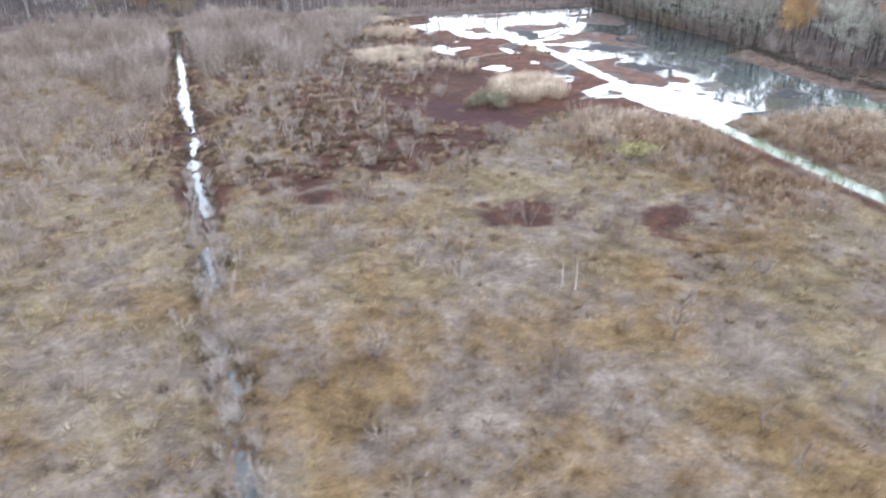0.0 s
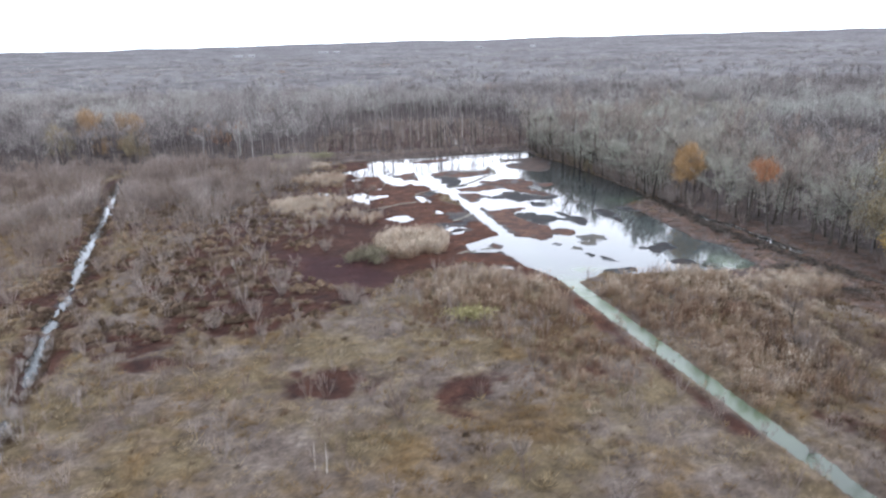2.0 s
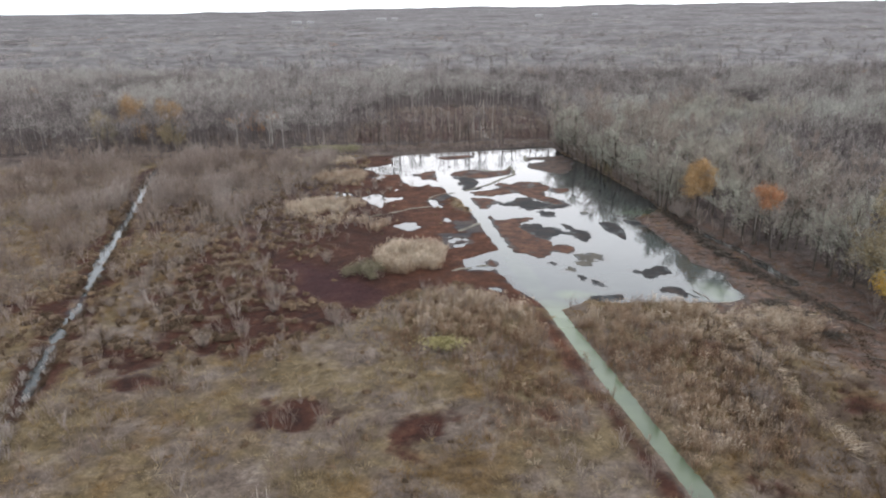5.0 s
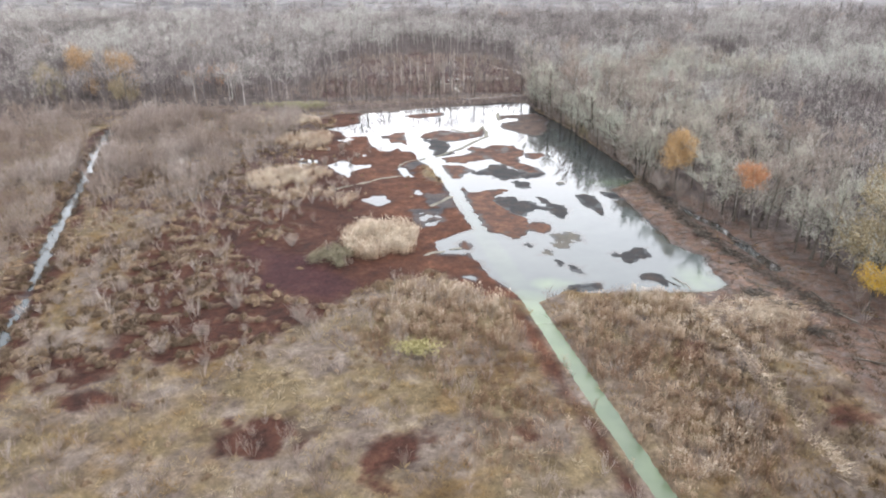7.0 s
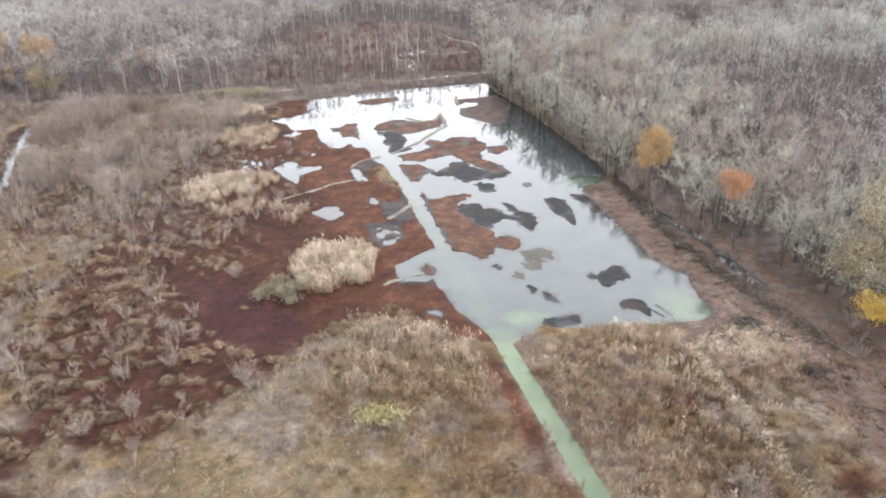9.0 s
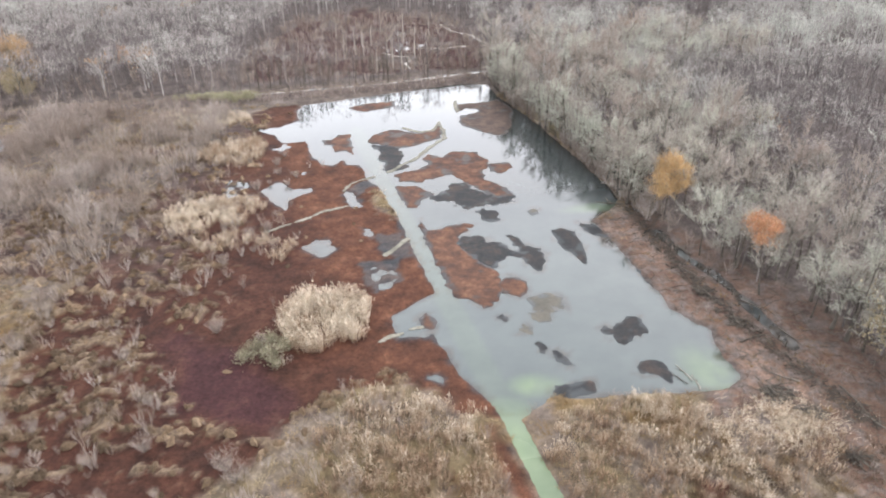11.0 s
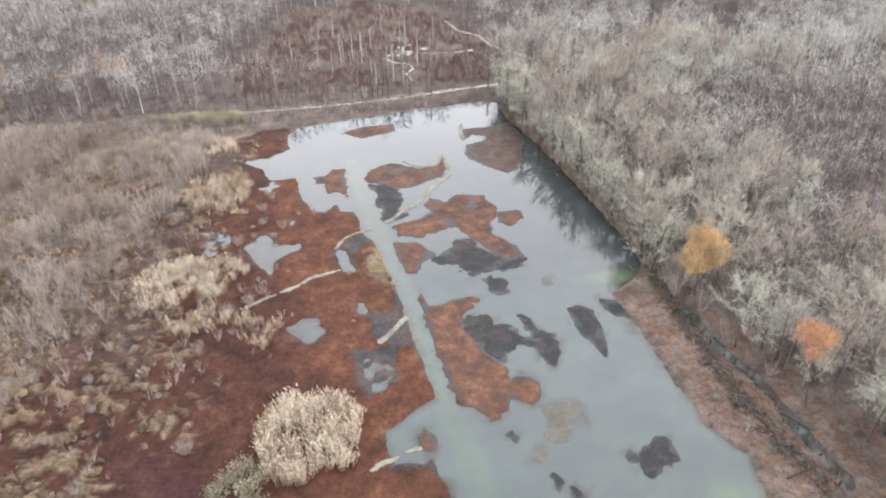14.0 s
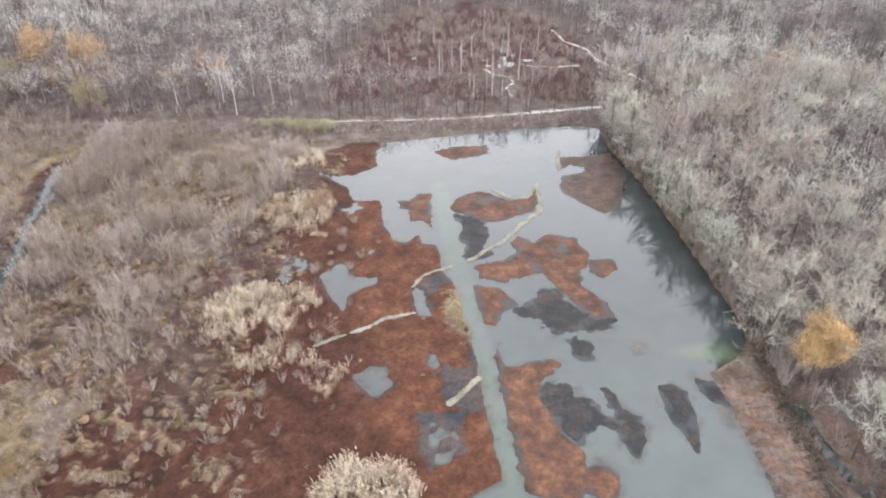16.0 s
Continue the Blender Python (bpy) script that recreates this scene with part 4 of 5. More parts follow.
# hummocks of grass that rise out of the red moss
def hummock_template(rng):
    """A low rounded sod with drooping grass all over it."""
    rings, V, F = 4, [(0.0, 0.0, 0.30)], []
    out = [rng.uniform(0.5, 1.35) for k in range(9)]
    for i in range(1, rings):
        q = i / (rings - 1)
        for k in range(9):
            a = k * 2 * math.pi / 9
            V.append((math.cos(a) * 0.85 * q * out[k], math.sin(a) * 0.5 * q * out[k], 0.30 * (1 - q ** 1.8) * rng.uniform(0.6, 1.3) - 0.12 * (i == rings - 1)))
    for k in range(9):
        F.append((0, 1 + k, 1 + (k + 1) % 9))
        for i in range(rings - 2):
            p, q = 1 + 9 * i + k, 1 + 9 * i + (k + 1) % 9
            F += [(p, p + 9, q + 9), (p, q + 9, q)]
    n = 20
    a, r = rng.uniform(0, 2 * math.pi, n), np.sqrt(rng.random(n))
    roots = np.stack([np.cos(a) * r * 0.62, np.sin(a) * r * 0.45, 0.26 * (1 - r ** 2)], 1)
    aims = np.stack([np.cos(a) * (0.15 + 0.4 * r), np.sin(a) * (0.15 + 0.4 * r), 0.40 - 0.2 * r], 1)
    return joined([(np.array(V), np.array(F)), blades(roots, aims, 0.05, rng)])


HUMMOCKS = [hummock_template(rng) for k in range(6)]


def hummock_keep(x, y):
    return open_land(x, y) * (y < 236) * (0.004 + 0.75 * smooth(hummocky(x, y), 0.25, 0.8) * np.where(red_zone(x, y) < -4, 0.35, 1.0))


x, y = spread(21000, -70, 42, 60, 236, hummock_keep, rng)
stuff("grass_hummocks", tile(HUMMOCKS, x, y, land_height(x, y) - 0.12, rng.uniform(0.45, 1.15, len(x)), rng, np.clip(grass_tint(x, y, rng) - 0.1, 0, 1), rng.uniform(0.9, 2.0, len(x))),
      M_SOD, "rounded olive and tan grass hummocks rising from red moss", "hummock")

# darker rush tussocks over the open field
x, y = spread(12000, -100, 95, 20, 200, lambda x, y: grass_keep(x, y) * 0.5 * smooth(fbm(x, y, 4.0, 3, 85), -0.05, 0.2), rng)
stuff("rush_tussocks", tile(TUFTS, x, y, land_height(x, y), rng.uniform(0.45, 0.95, len(x)), rng, rng.random(len(x)) * 0.5, rng.uniform(0.8, 1.5, len(x))),
      M_SOD, "dark olive-brown rush tussocks in withered grass", "tussock")

x, y = spread(3400, 62, 104, 28, 106, lambda x, y: open_land(x, y) * (inside_line(x, y, DITCH_R, 5.0) < 0) * (0.3 + 0.7 * smooth(fbm(x, y, 6.0, 3, 121), -0.1, 0.2)), rng)
stuff("rush_tussocks", tile(TUFTS, x, y, land_height(x, y), rng.uniform(0.6, 1.2, len(x)), rng, rng.random(len(x)) * 0.35, rng.uniform(0.9, 1.9, len(x))),
      M_SOD, "dark brown rush tussocks beside the green ditch", "tussock")

q = rng.uniform(0, 1, 3400)
x, y = 5 - 84.5 * q + rng.choice([-1, 1], 3400) * rng.uniform(0.75, 2.2, 3400), -16 + 231.8 * q + rng.normal(0, 0.4, 3400)
ok = (y > 18) & (rng.random(3400) < 0.1 + 0.7 * smooth(fbm(x, y, 5.0, 3, 123), -0.1, 0.2))
x, y = x[ok], y[ok]
stuff("ditch_rushes", tile(TUFTS, x, y, np.maximum(land_height(x, y), -0.05), rng.uniform(0.35, 0.8, len(x)), rng, rng.random(len(x)) * 0.3, rng.uniform(0.6, 1.4, len(x))),
      M_SOD, "dark withered rushes hanging into the narrow ditch", "rushes")

# ---- bare brush ----
def brush_keep(x, y):
    left = smooth(x, -84, -72) * smooth(-x, 6, 24) * smooth(y + 0.35 * x, 118, 142) * (0.4 + thicket(x, y))
    west = smooth(-(x + 12.8 + 0.365 * (y - 33)), 1, 5)
    mid = 0.10 + 0.40 * smooth(fbm(x, y, 14, 3, 91), 0.0, 0.35)
    mid = np.maximum(mid, 0.75 * smooth(inside_oval(x, y, 76, 74, 13, 20), 0, 4) * (inside_line(x, y, DITCH_R, 4.0) < 0))
    ditch = 1.6 * smooth(inside_line(x, y, DITCH_L, 2.0), 0, 0.5) * (y < 84)
    k = np.maximum(np.maximum(np.maximum(left, west * (0.35 + 0.55 * smooth(y, 80, 150))), mid), ditch)
    k = k * (1 - 0.9 * smooth(inside_line(x, y, DITCH_L, 3.2), 0, 1.2) * (y > 84))
    return k * dry(x, y) * (forest(x, y) < 1) * (0.3 + 0.7 * smooth(-red_zone(x, y), -2.0, 1.0)) * smooth(-inside_poly(x, y, RED_LEFT), -2, 4) * (0.25 + 0.75 * smooth(fbm(x, y, 8, 3, 93), -0.3, 0.25)) * (1 - 0.9 * smooth(mud_zone(x, y), -1, 1)) * (1 - 0.65 * smooth(inside_oval(x, y, -24, 106, 26, 28), 0, 6))


x, y = spread(18500, -125, 100, 16, 240, brush_keep, rng)
stuff("bare_brush", tile(SHRUBS, x, y, land_height(x, y), rng.uniform(0.5, 1.15, len(x)) * (1 + 1.0 * thicket(x, y) + 0.35 * smooth(-x - 0.36 * y, -16, -4) * smooth(y, 60, 110)), rng, np.clip(0.30 - 0.25 * smooth(x, 58, 68) + 0.25 * thicket(x, y) + 0.5 * fbm(x, y, 10, 3, 95) + rng.normal(0, 0.15, len(x)), 0, 1)),
      M_BRUSH, "leafless grey-brown brush standing over the marsh", "brush")

# scattered brush in the red moss and on the mud
x, y = spread(6500, -36, 95, 75, 215, lambda x, y: open_land(x, y) * np.maximum((red_zone(x, y) > -3) * (inside_poly(x, y, MAROON) < -1) * (0.30 * smooth(-x, -6, 18) + 0.08 * (x < 12)) * (0.3 + 0.7 * smooth(fbm(x, y, 7, 3, 119), -0.1, 0.25)), 0.05 * (mud_zone(x, y) > 0)), rng)
k = spread(110, -46, 2, 92, 172, lambda x, y: open_land(x, y) * smooth(fbm(x, y, 5.0, 3, 131), -0.1, 0.15) * (inside_poly(x, y, MAROON) < -2), np.random.default_rng(77))
stuff("pale_brush", tile(SHRUBS, k[0], k[1], land_height(*k), np.random.default_rng(78).uniform(0.8, 1.25, len(k[0])), np.random.default_rng(79), np.clip(np.random.default_rng(80).normal(0.6, 0.2, len(k[0])), 0, 1)), M_BRUSH, "pale grey leafless bushes among red moss and hummocks", "brush")
stuff("low_brush", tile(SHRUBS, x, y, land_height(x, y), rng.uniform(0.3, 0.85, len(x)), rng, np.clip(rng.normal(0.3, 0.25, len(x)), 0, 1)), M_BRUSH, "low leafless brush on moss and mud", "brush")


# ---- reeds ----
def reed_bed(name, ovals, per_m2, label, high=(0.8, 1.2), tint=0.6, seed=0, fade=0.3, material=None):
    r = np.random.default_rng(seed)
    x0, x1 = min(o[0] - o[2] for o in ovals), max(o[0] + o[2] for o in ovals)
    y0, y1 = min(o[1] - o[3] for o in ovals), max(o[1] + o[3] for o in ovals)

    def keep(x, y):
        d = np.full(x.shape, -9.0)
        for o in ovals:
            d = np.maximum(d, inside_oval(x, y, *o))
        trodden = smooth(inside_line(x, y, [(69.4, 110), (71.4, 101), (73.2, 93), (75.5, 70)], 1.1), 0, 0.4)
        return smooth(d + 2.8 * fbm(x, y, 3.6, 5, seed), 0, fade) * (0.3 + 0.7 * smooth(fbm(x, y, 2.2, 3, seed + 7), -0.25, 0.1)) * (water_depth(x, y) < -0.1) * (1 - trodden)

    x, y = spread(int((x1 - x0) * (y1 - y0) * per_m2), x0, x1, y0, y1, keep, r)
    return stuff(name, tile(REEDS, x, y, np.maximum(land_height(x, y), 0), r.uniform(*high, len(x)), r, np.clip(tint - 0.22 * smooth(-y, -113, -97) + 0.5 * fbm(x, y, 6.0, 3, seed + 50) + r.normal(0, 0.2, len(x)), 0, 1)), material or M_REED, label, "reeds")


reed_bed("reed_clump", [(15.0, 134.0, 7.2, 7.8)], 3.6, "round clump of pale cream dry reeds in red moss", (0.85, 1.5), 0.9, 1)
reed_bed("reed_clump", [(-15.8, 204, 8, 8.5)], 2.5, "pale dry reed clump beside the pond", (0.6, 1.1), 0.8, 2)
reed_bed("reed_clump", [(-11.7, 172.5, 10, 6), (-15, 169, 5.5, 6)], 2.6, "pale dry reed clump in red moss", (0.6, 1.1), 0.95, 3)
reed_bed("reed_clump", [(-7.4, 161, 5.6, 4.6), (4.4, 155.5, 2.6, 3.2), (0, 160, 5, 3)], 1.6, "straggling pale reed clump", (0.5, 1.0), 0.85, 4)
reed_bed("reed_clump", [(-31, 228, 15, 6.5)], 2.6, "pale dry reeds below the far bank", (0.55, 1.0), 0.9, 5)
reed_bed("reed_bed", [(29, 107, 12, 8), (37.5, 103, 4, 10), (27, 111, 9, 6)], 2.6, "broad bed of tan dry reeds at the pond's end", (0.55, 1.1), 0.74, 6, 2.0)
reed_bed("reed_bed", [(24, 97, 11, 6), (35, 93, 9, 11), (39.5, 80, 8, 13)], 1.3, "straggling brown reeds in withered grass beside the green ditch", (0.4, 0.85), 0.42, 9, 3.0)
reed_bed("reed_bed", [(60, 108, 14, 7.5), (57, 96, 9, 12), (66, 98, 11, 12), (63, 82, 9, 14), (78, 106, 8, 6), (50.5, 98, 4.5, 14), (56, 80, 5, 12)], 2.1, "tan dry reed bed beside the green ditch", (0.5, 1.05), 0.74, 7, 2.0)

reed_bed("sedge_strip", [(-31, 244.5, 15, 2.6)], 3.2, "strip of yellow-green sedge on the far bank", (0.7, 1.1), 0.95, 8, 0.5, M_SEDGE)

# reeds laid flat by wind beside the mud bank and along the trodden trail
q, along = rng.random(5200), rng.random(5200)
x = np.where(q < 0.62, rng.normal(78.5, 3.2, 5200), np.interp(along, [0, 0.3, 0.65, 1], [69.4, 71.4, 73.2, 75.5]) + rng.normal(0, 0.6, 5200))
y = np.where(q < 0.62, rng.normal(109.0, 2.2, 5200), 110 - 40 * along)
ok = (water_depth(x, y) < -0.2) & (fbm(x, y, 4.0, 3, 125) > -0.45)
x, y = x[ok], y[ok]
a, n = rng.normal(0.6, 0.7, len(x)), rng.uniform(0.7, 1.8, len(x))
v, f = blades(np.stack([x, y, land_height(x, y) + rng.uniform(0.05, 0.45, len(x))], 1), np.stack([np.cos(a) * n, np.sin(a) * n, rng.normal(0.02, 0.12, len(x))], 1), 0.05, rng)
stuff("flattened_reeds", (v, f, np.repeat(np.clip(rng.normal(0.85, 0.2, len(x)), 0, 1), 3)), M_REED, "pale dry reeds laid flat beside the mud bank", "reeds")

# tangled brush on the steep bank between pond and woods
x, y = spread(6500, 50, 84, 160, 262, lambda x, y: (inside_line(x, y, [(54.0, 256), (60.5, 230), (67.5, 206), (72.5, 184), (76.5, 170)], 3.0) > 0) * dry(x, y) * (0.4 + 0.6 * smooth(fbm(x, y, 5, 3, 113), -0.2, 0.2)), rng)
olive_part = fbm(x, y, 9.0, 2, 115) + rng.normal(0, 0.2, len(x)) > 0.5
for pick, material, words in ((olive_part, M_OLIVE, "tangled olive-brown brush on the pond bank"), (~olive_part, M_BRUSH, "tangled leafless brown brush on the pond bank")):
    stuff("bank_brush", tile(SHRUBS, x[pick], y[pick], land_height(x[pick], y[pick]), rng.uniform(0.55, 1.6, pick.sum()), rng, rng.random(pick.sum())), material, words, "brush")

# grey brush that hangs over the near left ditch
x, y = spread(5200, -40, 12, 14, 90, lambda x, y: smooth(inside_line(x, y, DITCH_L, 1.7) + 0.8 * fbm(x, y, 3.0, 3, 117), 0, 0.6) * dry(x, y), rng)
stuff("ditch_brush", tile(SHRUBS, x, y, land_height(x, y), rng.uniform(0.3, 0.62, len(x)), rng, np.clip(rng.normal(1.0, 0.1, len(x)), 0, 1)), M_BRUSH, "pale grey leafless brush along the narrow ditch", "brush")

x, y = spread(9000, -110, 56, 226, 268, lambda x, y: (inside_line(x, y, FAR_BANK, 3.8) > 0) * dry(x, y) * 0.75, rng)
stuff("bank_brush", tile(SHRUBS, x, y, land_height(x, y), rng.uniform(0.25, 0.65, len(x)), rng, rng.random(len(x)) * 0.7), M_BRUSH, "low grey-brown brush along the far bank", "brush")

# ---- woods ----
def edge_tree(kind_name, label, rng, height, reach, material=None, leaves=0, leaf_mat=None, leaf_low=0.0, twig_tint=None, **kw):
    """One tree as a thing with its trunk and crown, standing at the origin."""
    (tv, tf), (cv, cf) = bare_tree(rng, height, reach, **kw)
    root = tagged(new(kind_name), label, "tree")
    root.empty_display_size = 0.5
    thing("trunk", mesh_of("trunk", tv, tf, {"tint": np.full(len(tv), rng.uniform(0.0, 0.5))}, True), M_BARK, parent=root)
    tint = np.clip((rng.uniform(0.25, 0.95) if twig_tint is None else twig_tint) + np.repeat(rng.normal(0, 0.12, len(cf)), 3), 0, 1)
    thing("crown", mesh_of("crown", cv, cf, {"tint": tint}), material or M_TWIG, parent=root)
    if leaves:
        tips = cv[cf[:, 2]]
        tips = tips[tips[:, 2] > leaf_low * height]
        at = tips[rng.integers(0, len(tips), leaves)] + rng.normal(0, 0.42, (leaves, 3))
        v, f = blades(at, rng.normal(0, 0.12, (leaves, 3)), 0.17, rng)
        thing("foliage", mesh_of("foliage", v, f, {"tint": rng.random(len(v) // 3).repeat(3)}), leaf_mat, parent=root)
    return root


def height_at(x, y):
    return float(land_height(np.array([x]), np.array([y]))[0])


def place(ob, x, y, turn=0.0, size=1.0):
    ob.matrix_basis = pose(x, y, height_at(x, y), 0, 0, turn) @ Matrix.Scale(size, 4)
    return ob


def apart(xs, ys, gap, most):
    keep = []
    for i in range(len(xs)):
        if all((xs[i] - xs[j]) ** 2 + (ys[i] - ys[j]) ** 2 > gap * gap for j in keep):
            keep.append(i)
        if len(keep) == most:
            break
    return xs[keep], ys[keep]


def grove(patterns, xs, ys, sizes, group):
    """Stands each pattern once and copies of it at all further places."""
    for n, (x, y, z) in enumerate(zip(xs, ys, land_height(np.asarray(xs, float), np.asarray(ys, float)))):
        m = pose(x, y, float(z), 0, 0, rng.uniform(0, 360)) @ Matrix.Scale(rng.uniform(*sizes), 4)
        if n < len(patterns):
            patterns[n].matrix_basis = m
            tagged(patterns[n], group=group)
        else:
            copy_thing(patterns[n % len(patterns)], m)


rng = np.random.default_rng(23)
PATTERNS = [edge_tree("bare_tree", "leafless grey tree with a spreading crown at the wood's edge", rng, rng.uniform(12.5, 15.5), rng.uniform(4.0, 5.4), twig_tint=0.15 + 0.085 * k, limbs=14, boughs=6, twigs=15) for k in range(10)]
cx, cy = spread(3000, 52, 135, 40, 275, lambda x, y: (forest(x, y) > 0.6) * (forest(x, y) < 30) * (y > 85), rng)
ok = (np.hypot(cx - 78, cy - 162) > 7.0) & (np.hypot(cx - 86.5, cy - 135.5) > 6.5) & (np.hypot(cx - 97, cy - 118) > 8.0)
cx, cy = apart(cx[ok], cy[ok], 5.2, 240)
grove(PATTERNS, cx, cy, (0.68, 1.2), "trees at the wood's edge")

place(edge_tree("yellow_tree", "tree with orange-yellow autumn leaves beside the pond", rng, 13.6, 3.8, None, 17000, M_YELLOW, 0.25, low=0.25, limbs=12), 78.6, 165.5)
place(edge_tree("orange_tree", "half-bare tree with an orange-red leafy top", rng, 13.6, 3.4, None, 5200, M_ORANGE, 0.79, limbs=18), 87.0, 138.8)
place(edge_tree("golden_tree", "low tree with bright golden leaves at the wood's edge", rng, 7.0, 2.4, None, 2600, M_GOLD, 0.3, low=0.2), 95.3, 110.0)
for tx, ty, ts, tm, words in ((99.5, 118.5, 1.65, M_OLIVE, "broad tree with withered olive leaves at the wood's edge"), (109, 109, 1.5, M_OLIVE, "broad tree with withered olive leaves at the wood's edge"),
                              (-110, 261, 1.5, M_RUST, "tree with dull yellow leaves behind the far bank"), (-118, 252, 1.2, M_OLIVE, "broad tree with withered olive leaves behind the far bank"), (-96, 263, 1.4, M_RUST, "tree with rusty leaves behind the far bank"),
                              (-89, 247, 0.9, M_OLIVE, "low tree with olive-yellow leaves on the far bank"), (-68, 280, 0.8, M_ORANGE, "small rust-red tree in grey woods")):
    place(edge_tree("autumn_tree", words, rng, 10.0, 4.4, None, 9500, tm, low=0.04, limbs=17), tx, ty, 40, ts)

# slim trees along the far bank, mirrored in the pond
SLIM = [edge_tree("slim_tree", "slim leafless tree on the far bank", rng, rng.uniform(9, 13), rng.uniform(1.1, 1.7), M_BARK, twig_tint=0.5, limbs=9, boughs=4, twigs=6, trunk=0.15, stout=1.0) for k in range(5)]
q = rng.uniform(0, 1, 90)
sx, sy = -30 + 84 * q + rng.normal(0, 1, 90), np.interp(-30 + 84 * q, [-30, -20, 15, 53], [251.5, 253.5, 260.5, 270.5]) + rng.normal(0.0, 1.4, 90)
ok = water_depth(sx, sy) < -0.2
sx, sy = apart(sx[ok], sy[ok], 1.4, 48)
grove(SLIM, sx, sy, (0.7, 1.15), "slim trees on the far bank")

# slim trees right on the pond's wooded bank
BANKSIDE = [edge_tree("bank_tree", "leafless dark-trunked tree beside the bank", rng, rng.uniform(10, 14), rng.uniform(3.2, 4.6), twig_tint=0.45 + 0.12 * k, limbs=14, boughs=6, twigs=12, trunk=0.26, low=0.2) for k in range(5)]
q = rng.uniform(0, 1, 160)
bx, by = np.interp(q, [0, 0.3, 0.65, 0.9, 1], [54, 58, 67, 74.5, 76.5]), np.interp(q, [0, 0.3, 0.65, 0.9, 1], [258, 240, 211, 183, 172])
bx = bx - 3.6 + rng.uniform(0.0, 3.6, 160)
ok = water_depth(bx, by) < -0.1
bx, by = apart(bx[ok], by[ok], 1.3, 66)
q = rng.uniform(0, 1, 120)
ex, ey = np.interp(q, [0, 0.35, 0.6, 1], [84, 93, 98.5, 106]) + rng.uniform(0, 6, 120), np.interp(q, [0, 0.35, 0.6, 1], [152, 130, 112, 84])
ok = (np.hypot(ex - 88.5, ey - 136) > 5)
ex, ey = apart(ex[ok], ey[ok], 2.6, 34)
bx, by = np.concatenate([bx, ex]), np.concatenate([by, ey])
grove(BANKSIDE, bx, by, (0.8, 1.15), "trees along the banks")


def dead_snag(rng, height):
    """A bleached dead trunk with a few broken limbs, as one thing."""
    root = tagged(new("dead_snag"), "bleached dead standing trunk with broken limbs", "dead tree", "dead trunks in the clearing")
    hs = np.linspace(0, 1, 6)
    wig = np.cumsum(rng.normal(0, 0.05, (6, 2)), 0)
    path = np.c_[wig, hs * height - 0.2]
    v, f = tube(path, 0.2 * (1 - 0.75 * hs), 6)
    thing("trunk", mesh_of("trunk", v, f, {"tint": np.full(len(v), rng.random())}, True), M_SNAG, parent=root)
    for k in range(rng.integers(2, 6)):
        z, a, n = rng.uniform(0.4, 0.95) * height, rng.uniform(0, 6.28), rng.uniform(0.5, 1.8)
        at = np.array([np.interp(z / height, hs, path[:, 0]), np.interp(z / height, hs, path[:, 1]), z - 0.2])
        v, f = tube([at, at + np.array([math.cos(a) * n * 0.5, math.sin(a) * n * 0.5, n * 0.4]), at + np.array([math.cos(a) * n, math.sin(a) * n, n])], [0.05, 0.035, 0.012], 4)
        thing("limb", mesh_of("limb", v, f, {"tint": np.full(len(v), rng.random())}, True), M_SNAG, parent=root)
    return root


dx, dy = spread(60, -22, 34, 266, 330, lambda x, y: (inside_poly(x, y, CLEARING) > 1) * (water_depth(x, y) < -0.3) * (0.3 + 0.7 * (np.hypot(x - 14, y - 282) < 16)), rng)
for px, py in zip(*apart(dx, dy, 1.8, 26)):
    place(dead_snag(rng, rng.uniform(6, 12.5)), px, py)

# the woods behind, coarser with distance
def thinned(x, y, cell):
    """Keeps one place in each cell of a skewed lattice, so that crowns stand side by side."""
    row = np.floor(y / cell)
    key = row * 100000 + np.floor((x + 0.5 * cell * (row % 2)) / cell)
    first = np.unique(key, return_index=True)[1]
    return x[first], y[first]


def woods(name, n, x0, x1, y0, y1, keep, size, seed, label, sink=0.0):
    r = np.random.default_rng(seed)
    x, y = spread(n, x0, x1, y0, y1, keep, r)
    if size < 1.5:
        x, y = thinned(x, y, 3.3)
    tint = np.clip(0.36 + 0.06 * (y > 420) + 0.45 * fbm(x, y, 45, 3, seed) + 0.36 * smooth(x - 0.1 * y, 20, 50) * smooth(-forest(x, y), -45, -14) + r.normal(0, 0.22, len(x)), 0, 0.92)
    tint = np.where(r.random(len(x)) < 0.003, 1.0, tint)
    sc = r.uniform(0.75, 1.25, len(x)) * size
    return stuff(name, tile(FARTREES, x, y, land_height(x, y) - sink * r.uniform(0.7, 1.2, len(x)), sc, r, tint, np.minimum(sc, 1.1) * r.uniform(0.8, 1.1, len(x))), M_FARTWIG, label, "woods")


def near_wood(x, y):
    edge = (x > 50) * (forest(x, y) < 26) * (y < 275)
    gap = smooth(inside_poly(x, y, CLEARING), -2, 4)
    return (forest(x, y) > 0.5) * (1 - 0.8 * edge) * (1 - 0.985 * gap) * (0.5 + 0.5 * smooth(fbm(x, y, 9, 2, 35), -0.3, 0.1)) * (x > 14 - 0.82 * y) * (x < 44 + 0.7 * (y - 28))


